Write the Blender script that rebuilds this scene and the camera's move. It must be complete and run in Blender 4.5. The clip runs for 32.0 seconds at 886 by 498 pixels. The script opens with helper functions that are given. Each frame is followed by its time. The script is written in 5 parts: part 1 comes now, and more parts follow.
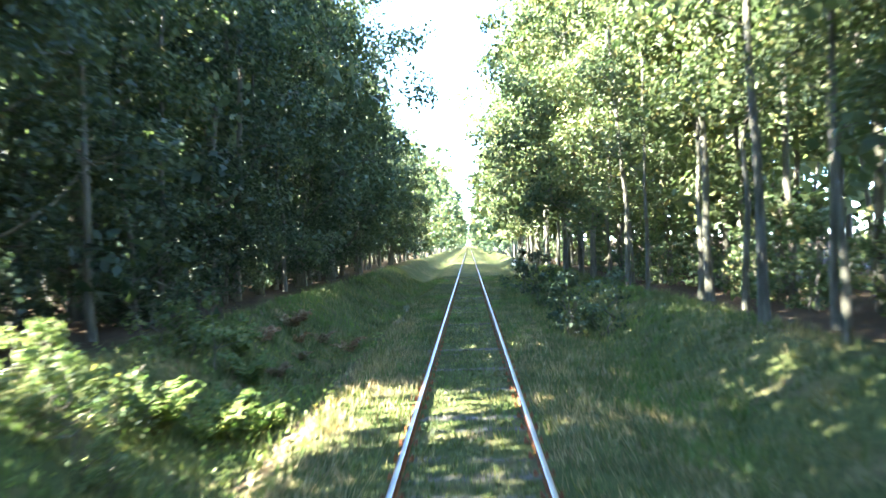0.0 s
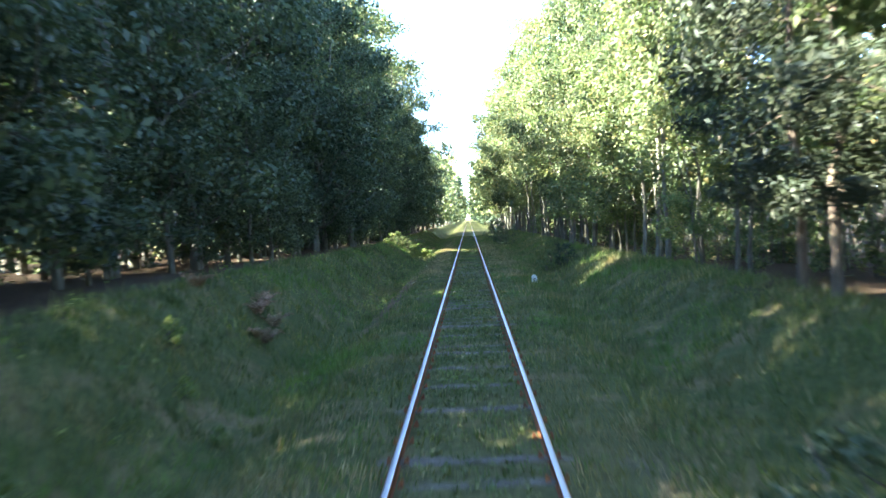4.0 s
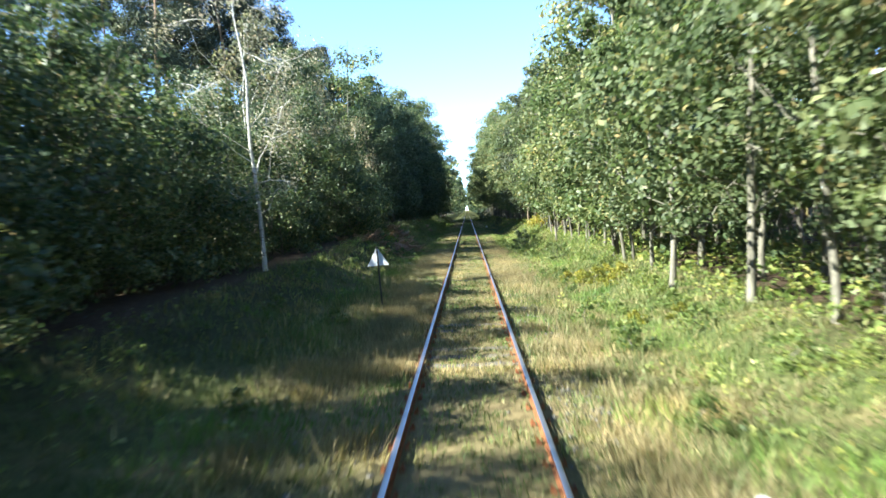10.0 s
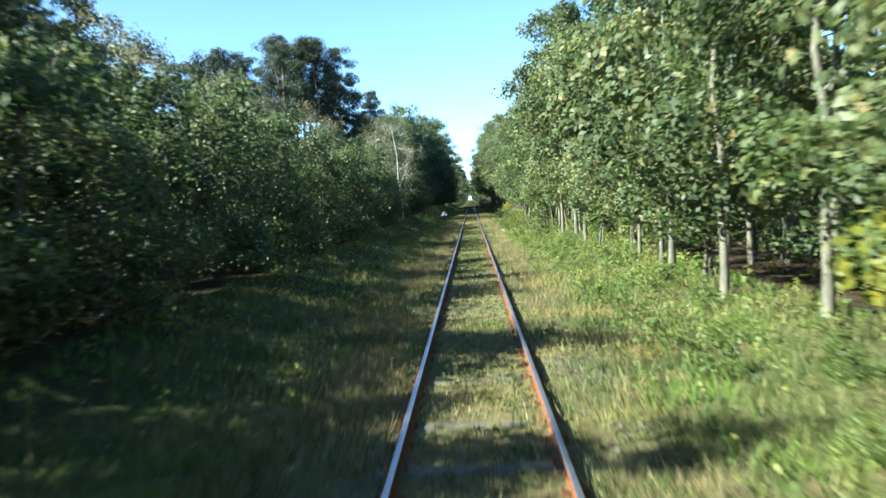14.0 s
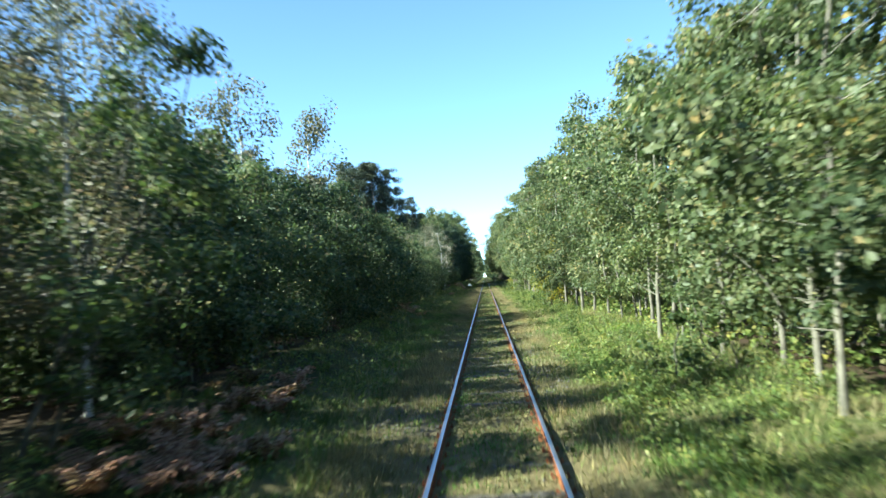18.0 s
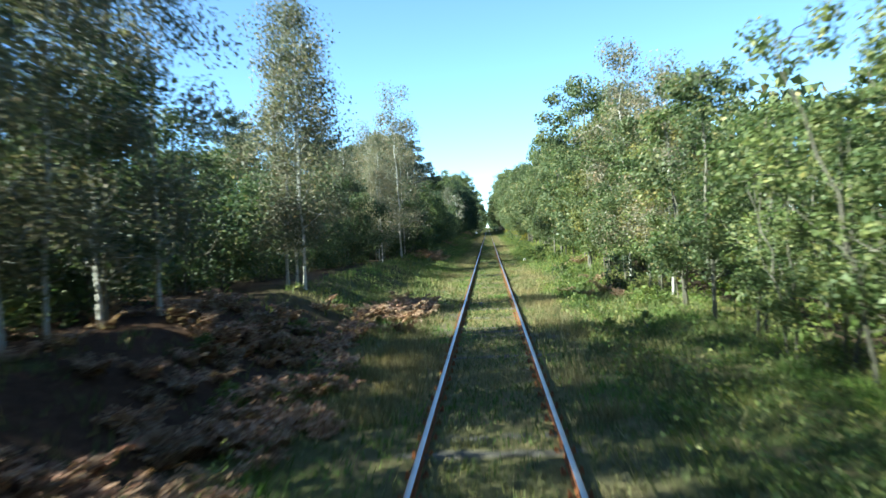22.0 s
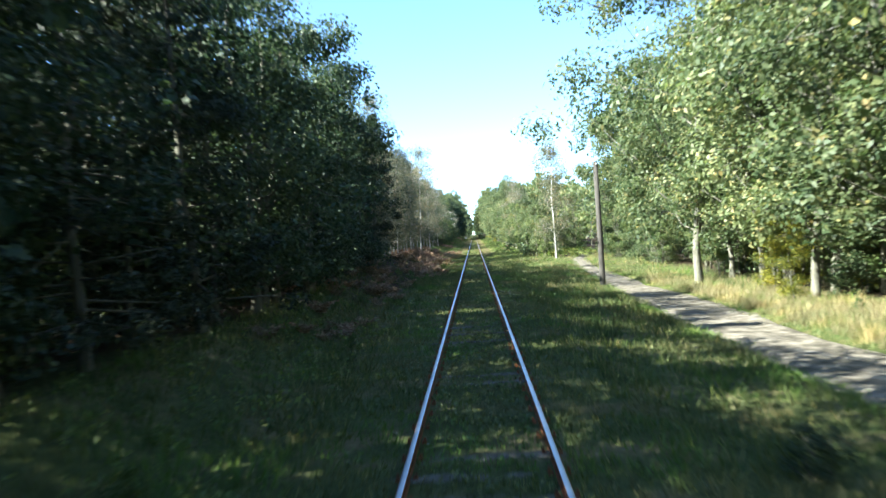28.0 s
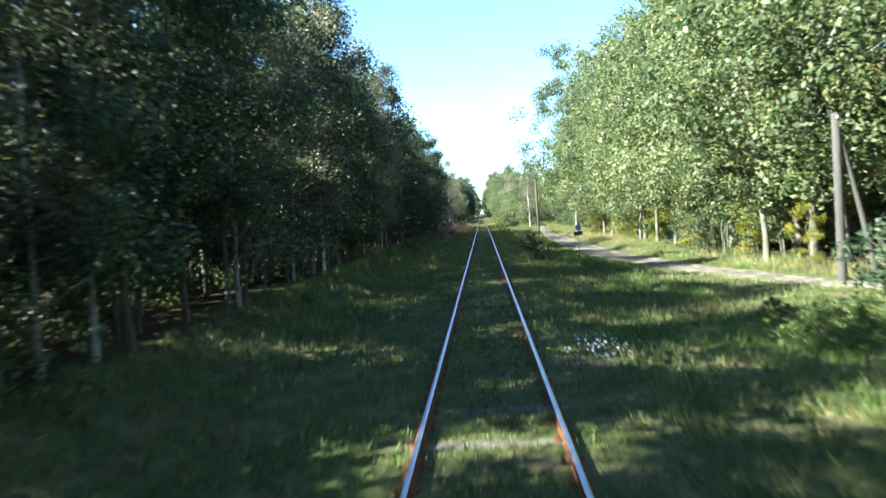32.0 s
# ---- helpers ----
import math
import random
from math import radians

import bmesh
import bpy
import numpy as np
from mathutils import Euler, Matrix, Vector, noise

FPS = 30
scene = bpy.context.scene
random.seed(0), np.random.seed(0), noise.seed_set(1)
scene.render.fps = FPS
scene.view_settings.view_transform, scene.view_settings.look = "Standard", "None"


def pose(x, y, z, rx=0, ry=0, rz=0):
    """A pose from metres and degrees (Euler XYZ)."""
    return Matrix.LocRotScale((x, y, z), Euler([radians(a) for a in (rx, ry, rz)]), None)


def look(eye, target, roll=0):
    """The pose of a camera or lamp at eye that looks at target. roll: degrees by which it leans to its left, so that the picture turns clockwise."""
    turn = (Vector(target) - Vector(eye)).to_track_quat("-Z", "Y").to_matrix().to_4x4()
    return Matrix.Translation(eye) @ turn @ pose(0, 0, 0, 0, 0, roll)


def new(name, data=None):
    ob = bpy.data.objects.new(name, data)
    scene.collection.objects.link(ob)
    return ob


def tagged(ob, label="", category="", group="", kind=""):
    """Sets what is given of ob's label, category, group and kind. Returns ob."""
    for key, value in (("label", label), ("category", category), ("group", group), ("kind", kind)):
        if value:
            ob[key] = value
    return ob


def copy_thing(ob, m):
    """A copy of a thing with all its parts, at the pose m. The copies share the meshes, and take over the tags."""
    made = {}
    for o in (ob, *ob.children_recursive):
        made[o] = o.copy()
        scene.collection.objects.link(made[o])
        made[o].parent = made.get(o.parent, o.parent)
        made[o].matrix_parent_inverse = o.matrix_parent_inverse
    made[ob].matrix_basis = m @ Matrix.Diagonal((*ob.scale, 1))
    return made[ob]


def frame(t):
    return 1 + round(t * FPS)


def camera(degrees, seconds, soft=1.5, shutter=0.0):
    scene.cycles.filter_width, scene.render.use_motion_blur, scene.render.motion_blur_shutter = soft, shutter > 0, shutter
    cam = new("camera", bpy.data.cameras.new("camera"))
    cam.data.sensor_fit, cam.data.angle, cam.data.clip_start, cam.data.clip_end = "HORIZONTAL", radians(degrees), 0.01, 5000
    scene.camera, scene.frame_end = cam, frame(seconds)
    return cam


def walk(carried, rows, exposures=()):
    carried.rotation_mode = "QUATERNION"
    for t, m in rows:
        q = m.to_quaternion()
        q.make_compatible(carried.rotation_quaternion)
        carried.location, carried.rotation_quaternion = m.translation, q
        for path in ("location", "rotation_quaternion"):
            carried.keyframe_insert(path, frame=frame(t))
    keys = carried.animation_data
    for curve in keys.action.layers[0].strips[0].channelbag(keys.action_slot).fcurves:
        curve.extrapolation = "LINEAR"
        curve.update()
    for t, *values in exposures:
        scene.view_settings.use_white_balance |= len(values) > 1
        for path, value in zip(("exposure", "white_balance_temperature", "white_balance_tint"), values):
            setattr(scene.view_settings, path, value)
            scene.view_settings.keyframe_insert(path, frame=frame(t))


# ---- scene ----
# the exposure falls as the woods open
EXPOSURES = [(0.0, 4.9, 6200, 5), (2.5, 4.84, 6150, 4), (4.5, 4.05, 6300, 7), (5.2, 3.6, 6300, 7), (6.5, 3.02, 6200, 5), (9.0, 2.7, 6100, 3), (11.0, 2.4, 6000, 1), (14.0, 2.16, 5900, -5), (20.5, 2.14, 5880, -8), (22.2, 2.0, 5880, -9), (25.0, 2.12, 5900, -8), (27.5, 2.48, 5900, -2),
             (28.5, 2.66, 5880, -1), (30.5, 2.56, 5820, -4), (32.0, 2.7, 5820, -2)]
cam = camera(55.82, 32.0, soft=1.5, shutter=0.4)

# seconds, yaw, pitch and lean of the camera, which is carried backwards along a straight track
PATH = [
    (0.0, 1.77, -0.32, 1.74), (0.5, 1.62, -0.11, 2.07), (1.0, 1.93, 0.44, 1.06), (1.5, 1.93, -1.49, 1.31),
    (2.0, 1.83, -2.30, 2.25), (2.5, 1.87, -1.41, 2.71), (4.5, 1.81, -2.18, 2.39), (5.0, 1.68, -2.17, 2.73),
    (5.5, 1.44, -1.98, 2.66), (6.0, 1.69, -1.96, 1.77), (6.5, 1.82, -1.81, 1.38), (7.0, 2.01, -1.68, 1.49),
    (7.5, 1.95, -2.01, 1.47), (8.0, 1.81, -2.02, 2.54), (8.5, 2.08, -3.52, 2.08), (9.0, 2.37, -2.76, 1.89),
    (9.5, 1.77, -2.53, 2.64), (10.0, 1.77, -2.65, 2.61), (10.5, 1.79, -2.42, 2.65), (11.0, 1.76, -3.37, 2.97),
    (11.5, 1.92, -2.66, 2.57), (12.0, 1.79, -0.51, 1.98), (12.5, 1.68, -1.27, 2.40), (13.0, 1.98, -1.31, 2.20),
    (13.5, 2.09, -2.92, 2.25), (14.0, 2.07, -3.34, 3.28), (14.5, 2.14, -1.49, 2.95), (16.5, 3.57, -0.41, 3.73),
    (17.0, 3.65, 1.46, 3.31), (17.5, 3.00, 1.15, 3.25), (18.0, 2.75, 2.02, 3.98), (18.5, 3.31, -0.86, 2.51),
    (19.0, 3.07, -1.46, 2.58), (19.5, 3.26, -2.10, 2.77), (20.0, 3.15, -2.23, 2.61), (20.5, 2.85, -2.38, 2.86),
    (21.0, 2.68, -1.73, 2.84), (21.5, 2.87, -1.24, 2.52), (22.0, 3.12, -1.39, 2.66), (22.5, 3.08, -1.34, 2.96),
    (23.0, 3.15, -0.92, 3.50), (23.5, 2.89, -0.70, 2.56), (24.0, 2.43, -1.04, 2.83), (24.5, 2.73, -1.80, 2.44),
    (25.0, 1.59, 0.23, 2.47), (25.5, 2.24, -1.06, 2.48), (27.5, 2.43, -2.25, 2.79), (28.0, 2.16, -0.94, 3.29),
    (28.5, 2.43, -0.62, 2.64), (29.0, 2.40, -0.67, 2.43), (29.5, 2.22, 0.29, 2.89), (30.0, 1.86, -0.05, 3.70),
    (30.5, 2.21, 0.27, 3.19), (31.0, 2.68, -1.11, 3.28), (31.5, 2.69, -1.31, 2.76), (32.0, 2.83, -2.31, 3.75),
]
SPEED, EYE_X, EYE_Z = 12.370, 0.045, 2.267
walk(cam, [(t, pose(EYE_X, -SPEED * t, EYE_Z, 90 + pitch, 0, yaw) @ pose(0, 0, 0, 0, 0, -lean)) for t, yaw, pitch, lean in PATH], EXPOSURES)

# ---- light ----
world = bpy.data.worlds.new("world")
scene.world = world
world.use_nodes = True
wn = world.node_tree
sky = wn.nodes.new("ShaderNodeTexSky")
sky.sky_type = "NISHITA"
sky.sun_disc = False
SUN_ELEVATION, SUN_TURN = radians(35.5), radians(-112)
sky.sun_elevation = SUN_ELEVATION
sky.sun_rotation = SUN_TURN
sky.air_density, sky.dust_density, sky.ozone_density = 1.0, 0.0, 2.2
sky.altitude = 5800
wn.nodes["Background"].inputs["Strength"].default_value = 0.108
wn.links.new(sky.outputs[0], wn.nodes["Background"].inputs["Color"])
sun_data = bpy.data.lights.new("sun", "SUN")
sun_data.energy, sun_data.angle, sun_data.color = 5.0, radians(0.5), (1.0, 0.95, 0.84)
sun = new("sun", sun_data)
to_sun = Vector((math.sin(SUN_TURN) * math.cos(SUN_ELEVATION), math.cos(SUN_TURN) * math.cos(SUN_ELEVATION), math.sin(SUN_ELEVATION)))
sun.matrix_world = look(to_sun * 300, (0, 0, 0))

# ---- materials ----


def material(name):
    m = bpy.data.materials.new(name)
    m.use_nodes = True
    return m, m.node_tree, m.node_tree.nodes["Principled BSDF"]


def ramp(tree, stops):
    r = tree.nodes.new("ShaderNodeValToRGB")
    while len(r.color_ramp.elements) < len(stops):
        r.color_ramp.elements.new(0.5)
    for e, (at, c) in zip(r.color_ramp.elements, stops):
        e.position, e.color = at, (*c, 1)
    return r


def noise_node(tree, scale, detail=4, rough=0.6, space="Object", stretch=None):
    co = tree.nodes.new("ShaderNodeTexCoord")
    n = tree.nodes.new("ShaderNodeTexNoise")
    n.inputs["Scale"].default_value, n.inputs["Detail"].default_value, n.inputs["Roughness"].default_value = scale, detail, rough
    if stretch:
        mp = tree.nodes.new("ShaderNodeMapping")
        mp.inputs["Scale"].default_value = stretch
        tree.links.new(co.outputs[space], mp.inputs[0])
        tree.links.new(mp.outputs[0], n.inputs["Vector"])
    else:
        tree.links.new(co.outputs[space], n.inputs["Vector"])
    return n


def mix(tree, a, b, factor, blend="MIX"):
    m = tree.nodes.new("ShaderNodeMix")
    m.data_type, m.blend_type = "RGBA", blend
    for key, value in ((6, a), (7, b)):
        if isinstance(value, tuple):
            m.inputs[key].default_value = (*value, 1)
        else:
            tree.links.new(value, m.inputs[key])
    if isinstance(factor, float):
        m.inputs[0].default_value = factor
    else:
        tree.links.new(factor, m.inputs[0])
    return m.outputs[2]


def bump(tree, bsdf, height, strength, distance):
    b = tree.nodes.new("ShaderNodeBump")
    b.inputs["Strength"].default_value, b.inputs["Distance"].default_value = strength, distance
    tree.links.new(height, b.inputs["Height"])
    tree.links.new(b.outputs[0], bsdf.inputs["Normal"])


def leaf_material(name, stops, passing=0.45, gloss=0.52, meadow=False):
    """Leaves: colour varies leaf by leaf and tree by tree, some light passes through."""
    m, t, p = material(name)
    geo = t.nodes.new("ShaderNodeNewGeometry")
    info = t.nodes.new("ShaderNodeObjectInfo")
    r = ramp(t, stops)
    t.links.new(geo.outputs["Random Per Island"], r.inputs[0])
    hue = t.nodes.new("ShaderNodeHueSaturation")
    span = t.nodes.new("ShaderNodeMapRange")
    span.inputs["To Min"].default_value, span.inputs["To Max"].default_value = 0.72, 1.28
    t.links.new(info.outputs["Random"], span.inputs["Value"])
    t.links.new(span.outputs[0], hue.inputs["Value"])
    span2 = t.nodes.new("ShaderNodeMapRange")
    span2.inputs["To Min"].default_value, span2.inputs["To Max"].default_value = 0.515, 0.488
    t.links.new(info.outputs["Random"], span2.inputs["Value"])
    t.links.new(span2.outputs[0], hue.inputs["Hue"])
    patch = noise_node(t, 0.75, 2, 0.5)
    tone = ramp(t, [(0.34, (0.62, 0.70, 0.66)), (0.52, (1, 1, 1)), (0.7, (1.3, 1.18, 1.0))])
    t.links.new(patch.outputs[0], tone.inputs[0])
    own = r.outputs[0]
    if meadow:
        # fresher and paler patches in the sward
        p1, p2 = noise_node(t, 0.5, 4, 0.6), noise_node(t, 0.31, 3, 0.6, stretch=(1.6, 0.8, 1))
        k1, k2 = ramp(t, [(0.5, (0, 0, 0)), (0.62, (0.75, 0.75, 0.75))]), ramp(t, [(0.52, (0, 0, 0)), (0.64, (0.8, 0.8, 0.8))])
        t.links.new(p1.outputs[0], k1.inputs[0])
        t.links.new(p2.outputs[0], k2.inputs[0])
        own = mix(t, own, (0.215, 0.18, 0.088), k1.outputs[0])
        own = mix(t, own, (0.115, 0.205, 0.035), k2.outputs[0])
    t.links.new(mix(t, own, tone.outputs[0], 1.0, "MULTIPLY"), hue.inputs["Color"])
    t.links.new(hue.outputs[0], p.inputs["Base Color"])
    p.inputs["Roughness"].default_value = gloss
    p.inputs["Specular IOR Level"].default_value = 0.4
    back = t.nodes.new("ShaderNodeBsdfTranslucent")
    bright = mix(t, hue.outputs[0], (0.82, 1.0, 0.5), 0.6, "MULTIPLY")
    t.links.new(bright, back.inputs["Color"])
    both = t.nodes.new("ShaderNodeMixShader")
    both.inputs[0].default_value = passing
    t.links.new(p.outputs[0], both.inputs[1])
    t.links.new(back.outputs[0], both.inputs[2])
    t.links.new(both.outputs[0], t.nodes["Material Output"].inputs["Surface"])
    return m


def bark_material(name, dark, light, scale=9.0, stretch=(1, 1, 0.25), depth=0.02):
    m, t, p = material(name)
    n = noise_node(t, scale, 6, 0.7, stretch=stretch)
    r = ramp(t, [(0.35, dark), (0.65, light)])
    t.links.new(n.outputs[0], r.inputs[0])
    big = noise_node(t, 0.7, 3)
    r2 = ramp(t, [(0.4, (0.55, 0.6, 0.5)), (0.65, (1, 1, 1))])
    t.links.new(big.outputs[0], r2.inputs[0])
    t.links.new(mix(t, r.outputs[0], r2.outputs[0], 0.8, "MULTIPLY"), p.inputs["Base Color"])
    p.inputs["Roughness"].default_value = 0.9
    bump(t, p, n.outputs[0], 0.6, depth)
    return m


OAK_LEAF = leaf_material("oak_leaf", [(0.0, (0.074, 0.102, 0.043)), (0.5, (0.129, 0.162, 0.072)), (0.9, (0.197, 0.216, 0.103)), (1.0, (0.321, 0.240, 0.100))])
# the oak leaf again, lightened: sunlight on the big crowns is in its colour
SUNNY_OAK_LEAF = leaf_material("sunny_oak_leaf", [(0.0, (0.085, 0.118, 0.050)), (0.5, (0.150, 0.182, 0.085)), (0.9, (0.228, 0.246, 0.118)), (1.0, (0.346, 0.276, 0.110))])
DARK_LEAF = leaf_material("dark_leaf", [(0.0, (0.032, 0.055, 0.026)), (0.6, (0.060, 0.088, 0.043)), (1.0, (0.105, 0.125, 0.060))], 0.35)
HAZEL_LEAF = leaf_material("hazel_leaf", [(0.0, (0.045, 0.074, 0.031)), (0.6, (0.089, 0.125, 0.054)), (0.92, (0.162, 0.180, 0.079)), (1.0, (0.275, 0.216, 0.100))], 0.4)
BRIGHT_LEAF = leaf_material("bright_leaf", [(0.0, (0.086, 0.126, 0.044)), (0.6, (0.153, 0.194, 0.073)), (1.0, (0.265, 0.258, 0.100))])
YELLOW_LEAF = leaf_material("yellow_leaf", [(0.0, (0.15, 0.17, 0.03)), (0.6, (0.27, 0.25, 0.035)), (1.0, (0.36, 0.28, 0.04))])
BIRCH_LEAF = leaf_material("birch_leaf", [(0.0, (0.114, 0.120, 0.081)), (0.55, (0.192, 0.186, 0.130)), (0.85, (0.276, 0.228, 0.162)), (1.0, (0.348, 0.252, 0.162))], 0.45)
PINE_NEEDLE = leaf_material("pine_needle", [(0.0, (0.028, 0.042, 0.024)), (0.6, (0.05, 0.065, 0.036)), (1.0, (0.085, 0.092, 0.048))], 0.2, 0.6)
BRACKEN_BROWN = leaf_material("brown_bracken", [(0.0, (0.20, 0.095, 0.06)), (0.5, (0.36, 0.205, 0.135)), (1.0, (0.56, 0.39, 0.28))], 0.35, 0.7)
FERN_GREEN = leaf_material("fern_leaf", [(0.0, (0.09, 0.14, 0.035)), (0.6, (0.17, 0.22, 0.06)), (1.0, (0.29, 0.28, 0.08))])
GRASS_BLADE = leaf_material("grass_blade", [(0.0, (0.050, 0.080, 0.020)), (0.55, (0.110, 0.145, 0.040)), (0.88, (0.20, 0.20, 0.07)), (1.0, (0.36, 0.30, 0.15))], 0.3, 0.65, True)
SILVER_LEAF = leaf_material("silver_leaf", [(0.0, (0.14, 0.17, 0.10)), (0.5, (0.30, 0.33, 0.25)), (1.0, (0.50, 0.52, 0.44))], 0.3, 0.6)
OLIVE_LEAF = leaf_material("olive_leaf", [(0.0, (0.13, 0.135, 0.045)), (0.6, (0.235, 0.22, 0.075)), (1.0, (0.34, 0.28, 0.10))])
PALE_TWIG = leaf_material("pale_birch_leaf", [(0.0, (0.20, 0.18, 0.12)), (0.5, (0.34, 0.31, 0.24)), (1.0, (0.46, 0.42, 0.34))], 0.4, 0.6)
DRY_BLADE = leaf_material("dry_grass_blade", [(0.0, (0.18, 0.135, 0.065)), (0.5, (0.34, 0.26, 0.135)), (1.0, (0.50, 0.40, 0.23))], 0.35, 0.7)
OAK_BARK = bark_material("oak_bark", (0.085, 0.075, 0.06), (0.30, 0.27, 0.22))
GREY_BARK = bark_material("grey_bark", (0.07, 0.06, 0.045), (0.21, 0.19, 0.15), 6.0)
PINE_BARK = bark_material("pine_bark", (0.10, 0.065, 0.045), (0.34, 0.215, 0.14), 7.0)
YOUNG_PINE_BARK = bark_material("young_pine_bark", (0.08, 0.06, 0.045), (0.22, 0.16, 0.12), 7.0)


def birch_bark():
    m, t, p = material("birch_bark")
    n = noise_node(t, 3.2, 5, 0.65, stretch=(1, 1, 4.5))
    r = ramp(t, [(0.34, (0.05, 0.045, 0.04)), (0.43, (0.42, 0.40, 0.36)), (0.8, (0.58, 0.56, 0.51))])
    t.links.new(n.outputs[0], r.inputs[0])
    t.links.new(r.outputs[0], p.inputs["Base Color"])
    p.inputs["Roughness"].default_value = 0.7
    bump(t, p, n.outputs[0], 0.3, 0.01)
    return m


BIRCH_BARK = birch_bark()


def ground_material():
    m, t, p = material("grassy_soil")
    fine = noise_node(t, 9.0, 6, 0.7)
    mid = noise_node(t, 0.9, 5, 0.6)
    wide = noise_node(t, 0.13, 4, 0.55)
    grass = ramp(t, [(0.3, (0.034, 0.044, 0.015)), (0.55, (0.075, 0.088, 0.03)), (0.75, (0.15, 0.145, 0.058))])
    t.links.new(fine.outputs[0], grass.inputs[0])
    straw = ramp(t, [(0.3, (0.09, 0.068, 0.035)), (0.7, (0.25, 0.195, 0.10))])
    t.links.new(fine.outputs[0], straw.inputs[0])
    litter = ramp(t, [(0.3, (0.024, 0.018, 0.012)), (0.55, (0.06, 0.042, 0.027)), (0.8, (0.13, 0.09, 0.055))])
    t.links.new(fine.outputs[0], litter.inputs[0])
    pick = ramp(t, [(0.5, (0, 0, 0)), (0.66, (0.8, 0.8, 0.8))])
    t.links.new(mid.outputs[0], pick.inputs[0])
    c = mix(t, grass.outputs[0], straw.outputs[0], pick.outputs[0])

    def window(value, lo0, lo1, hi1, hi0):
        """1 between lo1 and hi1, fading to 0 at lo0 and hi0."""
        a, b = t.nodes.new("ShaderNodeMapRange"), t.nodes.new("ShaderNodeMapRange")
        a.inputs["From Min"].default_value, a.inputs["From Max"].default_value = lo0, lo1
        b.inputs["From Min"].default_value, b.inputs["From Max"].default_value = hi0, hi1
        m2 = t.nodes.new("ShaderNodeMath")
        m2.operation = "MULTIPLY"
        for k2, node in enumerate((a, b)):
            t.links.new(value, node.inputs["Value"])
            t.links.new(node.outputs[0], m2.inputs[k2])
        return m2.outputs[0]

    def product(u, v):
        m2 = t.nodes.new("ShaderNodeMath")
        m2.operation = "MULTIPLY"
        t.links.new(u, m2.inputs[0])
        t.links.new(v, m2.inputs[1])
        return m2.outputs[0]

    # under the trees lies leaf litter: it begins where the banks end
    co = t.nodes.new("ShaderNodeTexCoord")
    sep = t.nodes.new("ShaderNodeSeparateXYZ")
    t.links.new(co.outputs["Object"], sep.inputs[0])
    side = t.nodes.new("ShaderNodeMath")
    side.operation = "ABSOLUTE"
    t.links.new(sep.outputs[0], side.inputs[0])
    wob = t.nodes.new("ShaderNodeMath")
    wob.operation = "MULTIPLY_ADD"
    wob.inputs[1].default_value = 5.0
    t.links.new(wide.outputs[0], wob.inputs[0])
    t.links.new(side.outputs[0], wob.inputs[2])
    edge = t.nodes.new("ShaderNodeMapRange")
    edge.inputs["From Min"].default_value, edge.inputs["From Max"].default_value = 7.6, 9.2
    # mossy ground towards the track, its colour darkened for the western shrubs' shade
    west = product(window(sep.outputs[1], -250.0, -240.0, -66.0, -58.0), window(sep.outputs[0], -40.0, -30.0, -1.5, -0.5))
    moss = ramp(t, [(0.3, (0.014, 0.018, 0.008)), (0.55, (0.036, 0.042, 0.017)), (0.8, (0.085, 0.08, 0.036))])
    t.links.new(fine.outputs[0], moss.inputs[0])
    shrub_shade = t.nodes.new("ShaderNodeMapRange")
    shrub_shade.inputs["From Min"].default_value, shrub_shade.inputs["From Max"].default_value = 5.2, 7.2
    t.links.new(wob.outputs[0], shrub_shade.inputs["Value"])
    c = mix(t, c, moss.outputs[0], product(west, shrub_shade.outputs[0]))
    # beside the sandy way the grass reaches further to the east
    open_y = t.nodes.new("ShaderNodeMapRange")
    open_y.inputs["From Min"].default_value, open_y.inputs["From Max"].default_value = -272.0, -284.0
    open_y.inputs["To Max"].default_value = -6.5
    t.links.new(sep.outputs[1], open_y.inputs["Value"])
    east = t.nodes.new("ShaderNodeMath")
    east.operation = "GREATER_THAN"
    east.inputs[1].default_value = 0.0
    t.links.new(sep.outputs[0], east.inputs[0])
    shift = t.nodes.new("ShaderNodeMath")
    shift.operation = "MULTIPLY_ADD"
    t.links.new(open_y.outputs[0], shift.inputs[0])
    t.links.new(east.outputs[0], shift.inputs[1])
    t.links.new(wob.outputs[0], shift.inputs[2])
    t.links.new(shift.outputs[0], edge.inputs["Value"])
    c = mix(t, c, litter.outputs[0], edge.outputs[0])
    # dead grass lies along the sunny part of the track
    dry_a = t.nodes.new("ShaderNodeMapRange")
    dry_a.inputs["From Min"].default_value, dry_a.inputs["From Max"].default_value = -290.0, -250.0
    t.links.new(sep.outputs[1], dry_a.inputs["Value"])
    dry_b = t.nodes.new("ShaderNodeMapRange")
    dry_b.inputs["From Min"].default_value, dry_b.inputs["From Max"].default_value = -35.0, -55.0
    t.links.new(sep.outputs[1], dry_b.inputs["Value"])
    dry_c = t.nodes.new("ShaderNodeMapRange")
    dry_c.inputs["From Min"].default_value, dry_c.inputs["From Max"].default_value = 5.4, 3.6
    dry_c.inputs["To Max"].default_value = 0.7
    t.links.new(wob.outputs[0], dry_c.inputs["Value"])
    dry = dry_a.outputs[0]
    for other in (dry_b, dry_c):
        times = t.nodes.new("ShaderNodeMath")
        times.operation = "MULTIPLY"
        t.links.new(dry, times.inputs[0])
        t.links.new(other.outputs[0], times.inputs[1])
        dry = times.outputs[0]
    c = mix(t, c, straw.outputs[0], dry)

